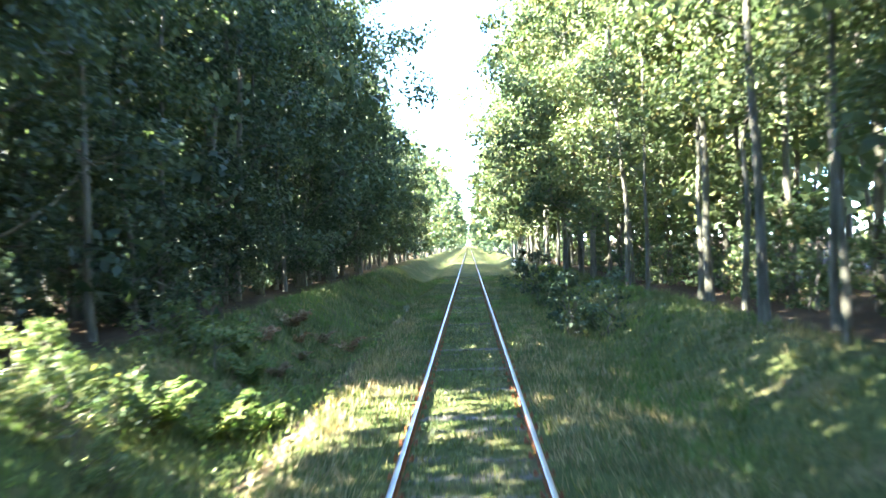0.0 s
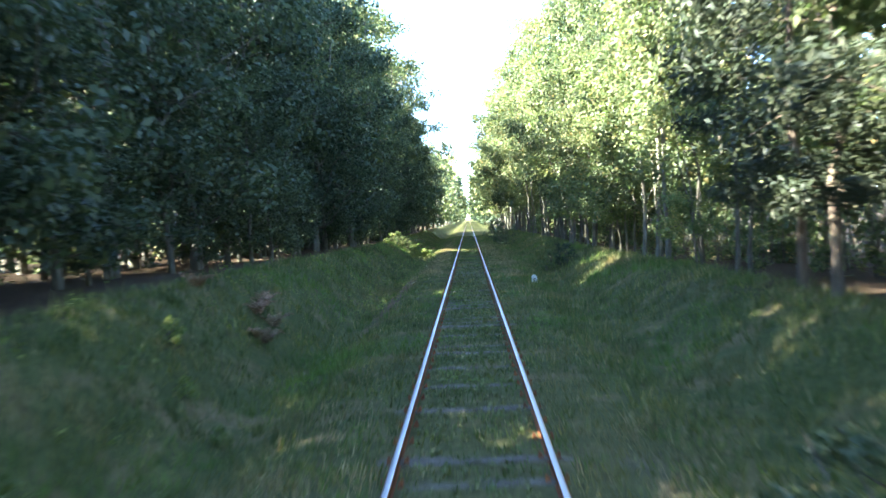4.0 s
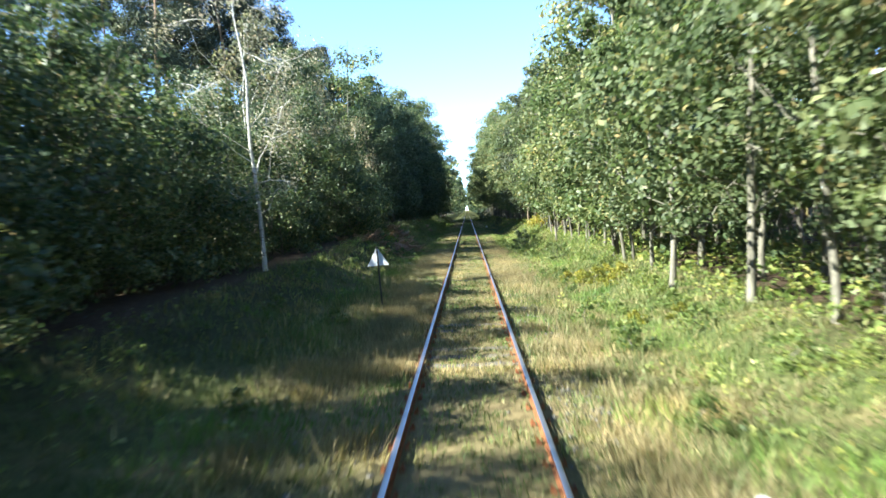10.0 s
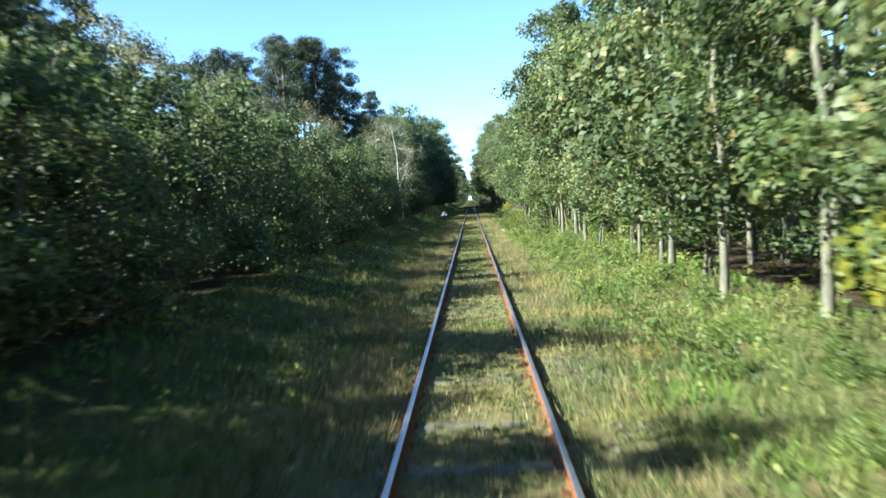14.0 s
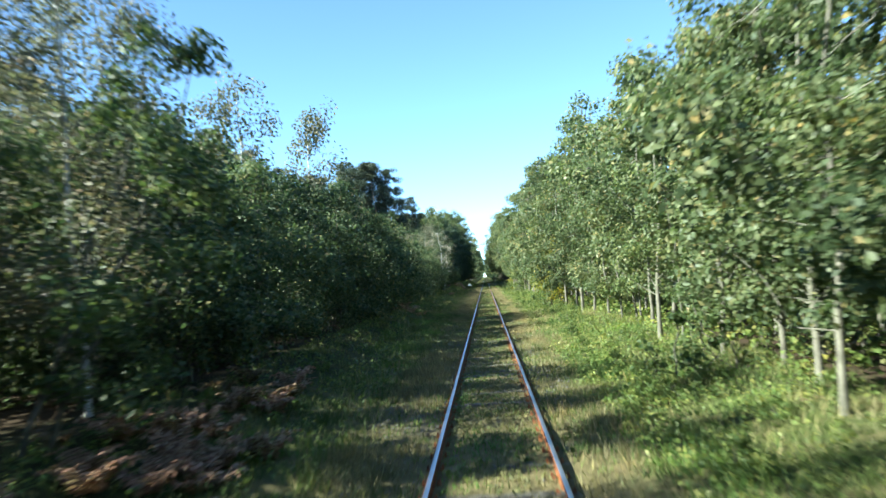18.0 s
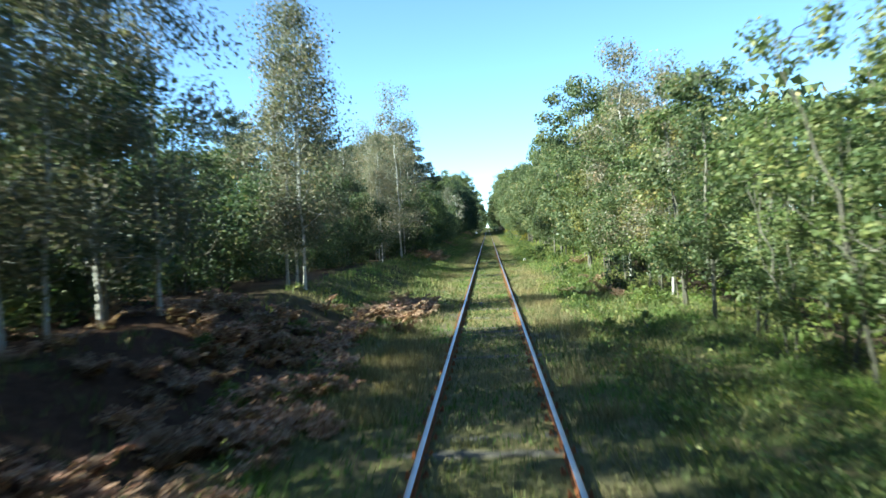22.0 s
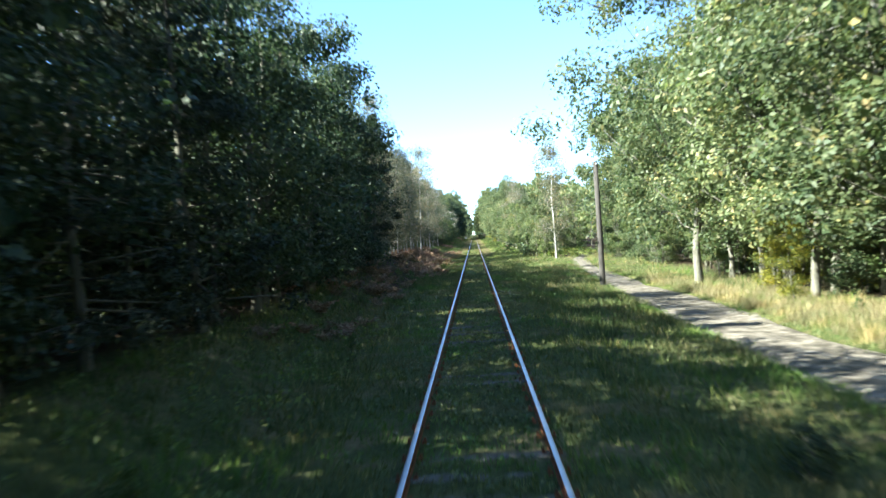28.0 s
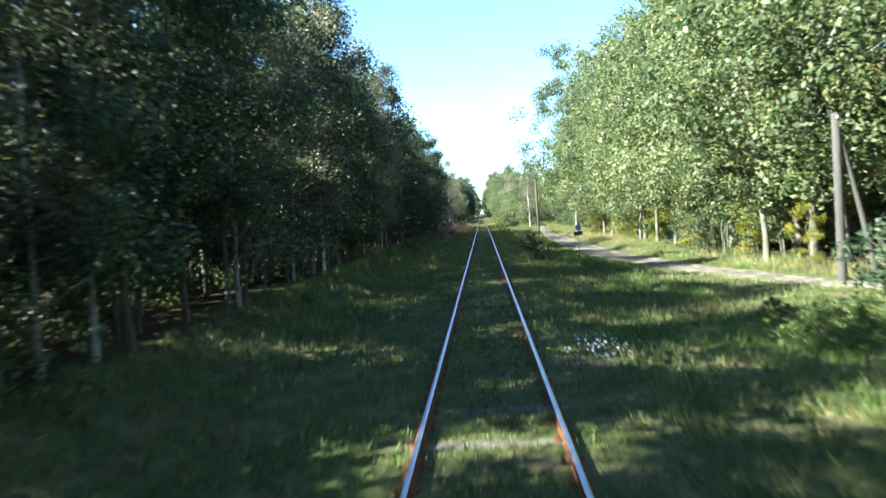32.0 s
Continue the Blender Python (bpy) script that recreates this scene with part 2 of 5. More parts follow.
    # grey ballast shows in patches beside the rails
    gravel = ramp(t, [(0.3, (0.05, 0.045, 0.038)), (0.55, (0.12, 0.108, 0.092)), (0.75, (0.23, 0.21, 0.18))])
    t.links.new(fine.outputs[0], gravel.inputs[0])
    spots = noise_node(t, 0.42, 4, 0.6)
    some = ramp(t, [(0.54, (0, 0, 0)), (0.66, (0.7, 0.7, 0.7))])
    t.links.new(spots.outputs[0], some.inputs[0])
    c = mix(t, c, gravel.outputs[0], product(product(some.outputs[0], window(side.outputs[0], 0.7, 0.95, 1.5, 2.2)), window(sep.outputs[1], -270.0, -255.0, -45.0, -38.0)))
    # brown fern litter under the birches
    brown = ramp(t, [(0.3, (0.026, 0.016, 0.011)), (0.55, (0.060, 0.035, 0.024)), (0.78, (0.13, 0.08, 0.055))])
    t.links.new(fine.outputs[0], brown.inputs[0])
    zone = product(window(sep.outputs[0], -12.0, -10.0, -3.6, -2.6), window(sep.outputs[1], -322.0, -312.0, -254.0, -246.0))
    c = mix(t, c, brown.outputs[0], product(zone, window(mid.outputs[0], 0.3, 0.4, 2.0, 3.0)))
    # a worn strip of bare earth runs along the western ditch at the start
    earth = ramp(t, [(0.3, (0.075, 0.05, 0.032)), (0.7, (0.19, 0.13, 0.085))])
    t.links.new(fine.outputs[0], earth.inputs[0])
    strip = product(window(sep.outputs[0], -2.85, -2.6, -2.4, -2.1), window(sep.outputs[1], -34.0, -22.0, 30.0, 40.0))
    c = mix(t, c, earth.outputs[0], product(strip, window(mid.outputs[0], 0.36, 0.5, 1.5, 2.0)))
    t.links.new(c, p.inputs["Base Color"])
    p.inputs["Roughness"].default_value = 0.95
    p.inputs["Specular IOR Level"].default_value = 0.08
    bump(t, p, fine.outputs[0], 0.8, 0.06)
    return m


GROUND = ground_material()


def plain(name, stops, scale, rough, metal=0.0, relief=0.3, depth=0.01, stretch=None, detail=6):
    m, t, p = material(name)
    n = noise_node(t, scale, detail, 0.65, stretch=stretch)
    r = ramp(t, stops)
    t.links.new(n.outputs[0], r.inputs[0])
    t.links.new(r.outputs[0], p.inputs["Base Color"])
    p.inputs["Roughness"].default_value, p.inputs["Metallic"].default_value = rough, metal
    p.inputs["Specular IOR Level"].default_value = 0.15 if rough > 0.8 else 0.5
    bump(t, p, n.outputs[0], relief, depth)
    return m


RUST = plain("rusty_steel", [(0.3, (0.07, 0.03, 0.018)), (0.55, (0.22, 0.085, 0.035)), (0.75, (0.38, 0.16, 0.06))], 14, 0.85)
RAIL_TOP = plain("worn_rail_head", [(0.3, (0.26, 0.245, 0.24)), (0.7, (0.42, 0.40, 0.39))], 3, 0.36, 0.9, 0.1, 0.002, (8, 0.5, 8))
SLEEPER = plain("weathered_sleeper", [(0.32, (0.045, 0.038, 0.03)), (0.5, (0.11, 0.097, 0.076)), (0.7, (0.23, 0.21, 0.175))], 5, 0.9, stretch=(1.4, 6, 6))
CONCRETE = plain("whitewashed_concrete", [(0.3, (0.36, 0.35, 0.32)), (0.5, (0.60, 0.59, 0.56)), (0.75, (0.74, 0.73, 0.70))], 12, 0.85)
SAND = plain("sandy_track", [(0.36, (0.07, 0.06, 0.045)), (0.5, (0.15, 0.128, 0.10)), (0.66, (0.27, 0.235, 0.19))], 1.9, 0.95, 0, 0.6, 0.05)
POLE_WOOD = plain("weathered_pole", [(0.3, (0.045, 0.040, 0.035)), (0.6, (0.10, 0.09, 0.08)), (0.8, (0.17, 0.155, 0.14))], 7, 0.9, stretch=(6, 6, 0.4))
SIGN_GREY = plain("pale_sign_sheet", [(0.3, (0.50, 0.53, 0.56)), (0.7, (0.66, 0.68, 0.70))], 4, 0.5, 0.0, 0.05)
SIGN_BLUE = plain("blue_enamel", [(0.3, (0.09, 0.14, 0.33)), (0.7, (0.13, 0.19, 0.41))], 5, 0.45)
DARK_METAL = plain("dark_metal", [(0.3, (0.02, 0.02, 0.022)), (0.7, (0.06, 0.058, 0.055))], 8, 0.6, 0.3)
FLOWER = plain("white_flower", [(0.3, (0.7, 0.7, 0.65)), (0.7, (0.82, 0.82, 0.78))], 8, 0.8)
STONE = plain("pale_ballast", [(0.3, (0.09, 0.083, 0.072)), (0.6, (0.16, 0.15, 0.13)), (0.8, (0.25, 0.235, 0.21))], 6, 0.9)

# ---- land ----
# the middle of the sandy way
WAY = [(24.0, -236.0), (15.5, -252.0), (11.0, -266.0), (8.2, -280.0), (7.5, -290.0), (6.9, -305.0), (6.2, -322.0), (6.1, -338.0), (6.3, -352.0), (7.6, -364.0), (9.8, -371.5), (14.0, -377.0), (24.0, -383.0)]
BANK_L = ([-440, -360, -318, -292, -256, -220, -146, -93, -60, -31, 11, 93], [0.4, 0.4, 0.6, 1.0, 0.9, 0.5, 0.5, 0.75, 1.35, 1.2, 0.7, 0.7])
BANK_R = ([-440, -357, -307, -279, -217, -135, -93, -62, -37, 0, 93], [-0.3, -0.35, -0.5, -0.15, 0.06, 0.12, 0.35, 0.6, 0.75, 0.5, 0.4])
DITCH_L = ([-440, -340, -270, -150, -103, -75, -55, 0, 93], [-0.2, -0.2, 0.0, 0.0, 0.02, -0.2, -0.5, -0.55, -0.5])
DITCH_R = ([-440, -307, -280, -155, -93, -62, -15, 93], [-0.25, -0.4, -0.2, -0.2, -0.25, -0.45, -0.3, -0.3])


def waves(x, y):
    return (np.sin(x * 0.9 + y * 0.37) * np.sin(y * 0.61 - x * 0.21) * 0.5 + np.sin(x * 2.3 - y * 1.1) * np.sin(y * 1.9 + x * 0.7) * 0.3
            + np.sin(x * 0.21 + 1.3) * np.sin(y * 0.13 + 0.4) * 0.9)


def way_span(y):
    """West and east edge of the sandy way."""
    middle = np.interp(-y, [-q[1] for q in WAY], [q[0] for q in WAY])
    return middle - 0.72 - np.interp(-y, [296, 310, 366, 376], [0, -0.06, -0.06, 0]), middle + 0.72 + np.interp(-y, [296, 316, 366, 376], [0, 1.2, 1.05, 0])


def land(x, y):
    """The height of the ground: track bed, ditches and banks on both sides, a shallow bed for the sandy way."""
    x, y = np.asarray(x, float), np.asarray(y, float)
    ax = np.abs(x)
    left = x < 0
    ditch = np.where(left, np.interp(y, *DITCH_L), np.interp(y, *DITCH_R))
    bank = np.where(left, np.interp(y, *BANK_L), np.interp(y, *BANK_R))
    bed = -0.13
    s1 = np.clip((ax - 1.7) / 1.4, 0, 1)
    s1 = s1 * s1 * (3 - 2 * s1)
    s2 = np.clip((ax - 3.2) / 2.3, 0, 1)
    s2 = s2 * s2 * (3 - 2 * s2)
    z = bed + (ditch - bed) * s1 + (bank - ditch) * s2
    rough = np.clip((ax - 1.3) / 2.0, 0, 1)
    far = np.clip((ax - 14) / 40, 0, 1)
    west, east = way_span(y)
    bed_in = np.clip(np.minimum(x - west + 0.25, east + 0.25 - x) / 0.4, 0, 1) * (x > 0) * np.clip((-y - 246) / 8, 0, 1) * np.clip((y + 386) / 8, 0, 1)
    return z + waves(x, y) * (0.05 * rough * (1 - 0.8 * bed_in) + 0.25 * far) - 0.1 * bed_in


def mesh_from(name, verts, faces, mat, smooth=False):
    me = bpy.data.meshes.new(name)
    me.from_pydata(verts, [], faces)
    me.materials.append(mat)
    if smooth:
        me.polygons.foreach_set("use_smooth", [True] * len(me.polygons))
    me.update()
    return me


def soup(name, corners, mat):
    """A mesh of loose pieces of n corners each, from an array (pieces, n, 3)."""
    k, n = corners.shape[:2]
    me = bpy.data.meshes.new(name)
    me.vertices.add(k * n)
    me.vertices.foreach_set("co", corners.astype(np.float32).ravel())
    me.loops.add(k * n)
    me.loops.foreach_set("vertex_index", np.arange(k * n, dtype=np.int32))
    me.polygons.add(k)
    me.polygons.foreach_set("loop_start", np.arange(0, k * n, n, dtype=np.int32))
    me.materials.append(mat)
    me.update(calc_edges=True)
    return me


def child(name, me, parent, label=""):
    ob = new(name, me)
    ob.parent = parent
    return tagged(ob, label)


def part(name, bm, mat, parent, label=""):
    me = bpy.data.meshes.new(name)
    bm.to_mesh(me)
    bm.free()
    me.materials.append(mat)
    return child(name, me, parent, label)


def build_ground():
    xs = np.concatenate([[-1500, -600, -250, -120], np.arange(-70, -12, 4.0), np.arange(-12, 13.01, 0.4), np.arange(16, 71, 4.0), [120, 250, 600, 1500]])
    ys = np.concatenate([[-1500, -900, -600, -480], np.arange(-440, 60, 1.0), np.arange(60, 440, 5.0), [500, 600, 800, 1100, 1500]])
    gx, gy = np.meshgrid(xs, ys)
    gz = land(gx, gy)
    nx = len(xs)
    verts = np.stack([gx.ravel(), gy.ravel(), gz.ravel()], 1).tolist()
    faces = [(j * nx + i, j * nx + i + 1, (j + 1) * nx + i + 1, (j + 1) * nx + i) for j in range(len(ys) - 1) for i in range(nx - 1)]
    tagged(new("ground", mesh_from("ground", verts, faces, GROUND, True)), "rough grassy ground with ditches, banks and leaf litter", "ground", kind="structure")


build_ground()

# ---- track ----
track = tagged(new("railway_track"), "rusty single railway track overgrown with grass", "railway track", kind="structure")
TRACK_A, TRACK_B = -425.0, 1400.0


def rail(side):
    foot = [(-0.06, -0.15), (0.06, -0.15), (0.06, -0.14), (0.012, -0.12), (0.012, -0.045), (0.033, -0.035), (0.035, -0.008), (0.028, -0.003)]
    outline = foot + [(-a, b) for a, b in reversed(foot[2:])]
    ys = [TRACK_A, -150.0, 0.0, 200.0, TRACK_B]
    verts = [(side * 0.7475 + a, y, b) for y in ys for a, b in outline]
    n = len(outline)
    faces = [(k * n + i, k * n + (i + 1) % n, (k + 1) * n + (i + 1) % n, (k + 1) * n + i) for k in range(len(ys) - 1) for i in range(n)]
    r = child("rail", mesh_from("rail", verts, faces, RUST), track, "steel rail with rusty web and foot")
    top = [(-0.028, -0.003), (-0.015, 0.0), (0.015, 0.0), (0.028, -0.003)]
    verts = [(side * 0.7475 + a, y, b + 0.0005) for y in ys for a, b in top]
    faces = [(k * 4 + i, k * 4 + i + 1, (k + 1) * 4 + i + 1, (k + 1) * 4 + i) for k in range(len(ys) - 1) for i in range(3)]
    child("running_surface", mesh_from("running_surface", verts, faces, RAIL_TOP), r, "worn greyish running surface")


for side in (-1, 1):
    rail(side)

# ---- plants ----


def tube(points, radii, sides=6):
    """Corners and faces of a tapered tube along points."""
    pts = [Vector(p) for p in points]
    verts, faces = [], []
    for i, p in enumerate(pts):
        d = (pts[min(i + 1, len(pts) - 1)] - pts[max(i - 1, 0)]).normalized()
        a = d.orthogonal().normalized()
        b = d.cross(a)
        for k in range(sides):
            w = 2 * math.pi * k / sides
            verts.append(tuple(p + (a * math.cos(w) + b * math.sin(w)) * radii[i]))
    for i in range(len(pts) - 1):
        for k in range(sides):
            j = (k + 1) % sides
            faces.append((i * sides + k, i * sides + j, (i + 1) * sides + j, (i + 1) * sides + k))
    return verts, faces


def join(pieces):
    verts, faces = [], []
    for v, f in pieces:
        o = len(verts)
        verts += v
        faces += [tuple(i + o for i in q) for q in f]
    return verts, faces


def leaves(rng, centres, spread, count, size, flat=0.4, slim=0.62, droop=0.0, kite=False):
    """Leaves in clumps round the centres: an array (pieces, 3, 3), or (pieces, 4, 3) with folded four-cornered leaves."""
    c = np.repeat(np.asarray(centres, float), count, 0)
    n = len(c)
    d = rng.normal(size=(n, 3))
    d /= np.linalg.norm(d, axis=1)[:, None]
    rad = rng.random(n) ** 0.45
    s = np.repeat(np.asarray(spread, float).reshape(len(centres), -1), count, 0)
    c = c + d * rad[:, None] * s
    nrm = d * 0.95 + rng.normal(size=(n, 3)) * 0.6 + np.array([0, 0, flat])
    nrm /= np.linalg.norm(nrm, axis=1)[:, None]
    u = rng.normal(size=(n, 3)) + np.array([0, 0, -droop])
    u -= nrm * (u * nrm).sum(1)[:, None]
    u /= np.linalg.norm(u, axis=1)[:, None] + 1e-9
    v = np.cross(nrm, u)
    l = (size * (0.6 + 0.8 * rng.random(n)))[:, None] * 0.5
    w = l * slim * 1.25
    bend = nrm * l * 0.18
    if kite:
        w = l * slim * 0.95
        bend = nrm * l * 0.24
        return np.stack([c - u * l, c + v * w + bend - u * l * 0.1, c + u * l, c - v * w + bend + u * l * 0.1], 1)
    return np.stack([c - u * l, c + v * w + bend + u * l * 0.25, c + u * l * 0.8 - v * w], 1)


def make_tree(name, seed, height, bole, trunk_r, crown_r, clumps, per_clump, clump_r, leaf, bark, foliage, shape="oval",
              stems=1, wander=0.25, flat=0.4, slim=0.62, droop=0.0, squash=0.8, upto=0.98, branch=1, rise=1.0, kite=False, twigs=False):
    """One tree at the origin: an Empty with the parts trunk and crown. bole: where the crown begins, as a share of the height."""
    rng = np.random.default_rng(seed)
    pieces, centres, sizes = [], [], []
    axis = []
    for s in range(stems):
        lean = rng.normal(size=2) * (0.03 if stems == 1 else 0.1) * height
        foot = rng.normal(size=2) * (0.0 if stems == 1 else 0.22)
        pts, k = [], 9
        bow = rng.normal(size=(k + 1, 2)) * wander * 0.35
        for i in range(k + 1):
            f = i / k
            b = bow[i] * math.sin(f * math.pi * 0.9)
            pts.append((foot[0] + lean[0] * f ** 1.4 + b[0], foot[1] + lean[1] * f ** 1.4 + b[1], -0.35 + (height * upto + 0.35) * f))
        r = trunk_r / math.sqrt(stems)
        radii = [r * (1.35 if i == 0 else 1.0) * (1 - 0.9 * (i / k) ** 1.1) + 0.008 for i in range(k + 1)]
        pieces.append(tube(pts, radii, 8 if trunk_r > 0.09 else 6))
        axis.append(pts)

    def stem_at(pts, z):
        q = min(len(pts) - 1.001, max(0, (z / height) * (len(pts) - 1)))
        a0, a1 = pts[int(q)], pts[int(q) + 1]
        return np.array([a0[0] + (a1[0] - a0[0]) * (q % 1), a0[1] + (a1[1] - a0[1]) * (q % 1), z])

    def profile(f):
        if shape == "oval":
            return math.sin(math.pi * (0.12 + 0.83 * f)) ** 0.75
        if shape == "cone":
            return 1.02 - f ** 1.15
        if shape == "top":
            return math.sin(math.pi * (0.25 + 0.7 * f)) ** 0.6
        return 0.75 + 0.35 * math.sin(math.pi * min(1, f * 1.2)) - 0.75 * f ** 3  # bushy down to the ground

    # boughs grow from the stems; each carries a few clumps of leaves
    each = 1 if shape == "cone" or height < 2 else 4 if shape == "top" else 5
    boughs = max(4, round(clumps / each))
    for i in range(boughs):
        f = min(1.0, max(0.0, i / (boughs - 1) + rng.normal() * 0.05))
        prof = profile(f)
        z = height * (bole + (1 - bole) * f * 0.97)
        ang = i * 2.399 + rng.normal() * 0.45
        reach = crown_r * prof * (0.4 + 0.6 * rng.random() ** 0.6) * (1.0 if each == 1 else 0.86 + 0.3 * rng.random())
        pts = axis[i % stems]
        c = stem_at(pts, z) + np.array([math.cos(ang) * reach, math.sin(ang) * reach, 0])
        if branch and i % branch == 0:
            zb = max(height * bole * 0.75, z - reach * rise * (0.75 + 0.4 * rng.random())) if shape != "cone" else z + reach * 0.1
            base = stem_at(pts, zb)
            d = c - base
            kink = rng.normal(size=(2, 3)) * 0.07 * (reach + 0.3)
            p1 = base + d * np.array([0.4, 0.4, 0.26]) + kink[0]
            p2 = base + d * np.array([0.75, 0.75, 0.66]) + kink[1]
            r0 = max(0.012, trunk_r * 0.32 * (1 - zb / height) + 0.005) if trunk_r > 0.055 else 0.011
            if each == 1:
                pieces.append(tube([tuple(base), tuple(p2), tuple(c)], [r0, r0 * 0.6, 0.006], 4))
            else:
                pieces.append(tube([tuple(base), tuple(p1), tuple(p2), tuple(c)], [r0, r0 * 0.72, r0 * 0.5, r0 * 0.25], 5 if trunk_r > 0.1 else 4))
        for j in range(each):
            spread = 0.0 if each == 1 else crown_r * 0.27
            off = np.clip(rng.normal(size=3), -1.35, 1.35) * spread * np.array([1, 1, 0.55])
            e = c + off
            e[2] = min(height * 1.01, max(height * bole * 0.8 + 0.1, e[2]))
            centres.append(tuple(e))
            k = clump_r * (0.65 + 0.6 * rng.random()) * (0.68 + 0.32 * prof)
            sizes.append((k, k, k * squash))
            if branch and j and i % branch == 0 and height > 2 and twigs:
                m2 = c * 0.5 + e * 0.5 + rng.normal(size=3) * 0.06
                pieces.append(tube([tuple(c - off * 0.1), tuple(m2), tuple(e)], [0.017, 0.012, 0.005], 3))
    root = new(name)
    v, f = join(pieces)
    child("trunk", mesh_from("trunk", v, f, bark, True), root)
    quads = leaves(rng, centres, sizes, per_clump, leaf, flat, slim, droop, kite)
    child("crown", soup("crown", quads, foliage), root)
    return root


def spot(x, y, turn=0.0, size=1.0, tilt=(0, 0), sink=0.0):
    z = float(land(x, y)) - sink
    return pose(x, y, z, tilt[0], tilt[1], turn) @ Matrix.Diagonal((size, size, size, 1))


KINDS = {}


def kind(key, label, category, **spec):
    """Three prototypes of one kind of tree, with lighter ones for the deep rows."""
    KINDS[key] = (label, category, spec)


STORE = {}


def prototype(key, variant, detail):
    if (key, variant, detail) not in STORE:
        label, category, spec = KINDS[key]
        s = dict(spec)
        if detail == 0 and s["height"] > 2:
            s["per_clump"] = int(s["per_clump"] * 1.55)
            s["leaf"] *= 0.78
            s["kite"] = True
            s["twigs"] = True
        if detail == 1:
            s["per_clump"] = max(6, int(s["per_clump"] * 0.7))
            s["leaf"] *= 1.12
            s["branch"] = 2
            s["kite"] = True
        elif detail == 2:
            s["clumps"], s["per_clump"] = max(8, int(s["clumps"] * 0.6)), max(6, int(s["per_clump"] * 0.26))
            s["leaf"] *= 2.1
            s["branch"] = 0
            s["clump_r"] *= 1.15
        elif detail == 3:
            s["clumps"], s["per_clump"] = max(8, int(s["clumps"] * 0.45)), 11
            s["leaf"] *= 3.0
            s["branch"] = 0
            s["clump_r"] *= 1.2
        STORE[key, variant, detail] = [make_tree(s.pop("called"), sum(map(ord, key)) * 7 + variant * 31, **s), False]
        tagged(STORE[key, variant, detail][0], label, category)
    return STORE[key, variant, detail]


def height_of(key):
    return KINDS[key][2]["height"]


def plant(key, x, y, size=1.0, turn=None, detail=0, variant=None, tilt=None, group="", label=""):
    turn = random.uniform(0, 360) if turn is None else turn
    variant = random.randrange(3) if variant is None else variant
    tilt = (random.uniform(-2, 2), random.uniform(-2, 2)) if tilt is None else tilt
    if x < -4.5 and x > -26 and (key != "slim" or size < 1.3) and 6.0 < y + (x + 6) * -0.405 < 12.8 and height_of(key) > 2:
        return None
    if y < -236 and x > 0 and abs(x - np.interp(-y, [-q[1] for q in WAY], [q[0] for q in WAY])) < 1.9:
        return None
    m = spot(x, y, turn, size, tilt)
    if detail >= 2:
        DEEP.append((key, variant, detail, m))
        return None
    proto = prototype(key, variant, detail)
    if proto[1]:
        ob = copy_thing(proto[0], m)
        ob.matrix_basis = m
    else:
        ob, proto[1] = proto[0], True
        ob.matrix_basis = m
    return tagged(ob, label, group=group or GROUPS[KINDS[key][2]["called"]])


GROUPS = {"poplar_tree": "silvery poplars", "oak_tree": "oaks along the track", "young_tree": "young trees at the forest edge", "maple_tree": "yellowing maples", "hazel_shrub": "hazel shrubs at the forest edge",
          "hornbeam_tree": "hornbeams along the track", "forest_tree": "tall forest trees", "alder_tree": "alders along the track", "birch_tree": "birches along the track",
          "pine_tree": "pines along the track", "spruce_tree": "spruces along the track", "bush": "low bushes in the grass", "weed_clump": "weeds beside the track"}
DEEP = []


def join_deep():
    """The trees deep in the woods and far off, joined into one object."""
    cache, groups = {}, {}
    for key, variant, detail, m in DEEP:
        if (key, variant, detail) not in cache:
            root = prototype(key, variant, detail)[0]
            got = []
            for c in root.children:
                me = c.data
                co = np.empty(len(me.vertices) * 3, np.float32)
                me.vertices.foreach_get("co", co)
                ix = np.empty(len(me.loops), np.int32)
                me.loops.foreach_get("vertex_index", ix)
                if len(me.loops) == 4 * len(me.polygons):
                    q = ix.reshape(-1, 4)
                    ix = np.concatenate([q[:, :3], q[:, [0, 2, 3]]])
                got.append((me.materials[0], co.reshape(-1, 3), ix.reshape(-1, 3)))
            for c in list(root.children):
                bpy.data.objects.remove(c)
            bpy.data.objects.remove(root)
            cache[key, variant, detail] = got
        mm = np.array(m)
        for mat, co, ix in cache[key, variant, detail]:
            groups.setdefault(mat.name, (mat, [], [], [0]))
            g = groups[mat.name]
            g[1].append(co @ mm[:3, :3].T + mm[:3, 3])
            g[2].append(ix + g[3][0])
            g[3][0] += len(co)
    cos, quads, slots, base = [], [], [], 0
    me = bpy.data.meshes.new("deep_woods")
    for k, (mat, cc, ii, n) in enumerate(groups.values()):
        me.materials.append(mat)
        cos.append(np.concatenate(cc))
        q = np.concatenate(ii) + base
        quads.append(q)
        slots.append(np.full(len(q), k, np.int32))
        base += n[0]
    co, q, sl = np.concatenate(cos), np.concatenate(quads), np.concatenate(slots)
    me.vertices.add(len(co))
    me.vertices.foreach_set("co", co.astype(np.float32).ravel())
    me.loops.add(q.size)
    me.loops.foreach_set("vertex_index", q.astype(np.int32).ravel())
    me.polygons.add(len(q))
    me.polygons.foreach_set("loop_start", np.arange(0, q.size, 3, dtype=np.int32))
    me.polygons.foreach_set("material_index", sl)
    me.update(calc_edges=True)
    tagged(new("deep_woods", me), "dense mixed woodland standing behind the forest edge", "woodland", kind="stuff")


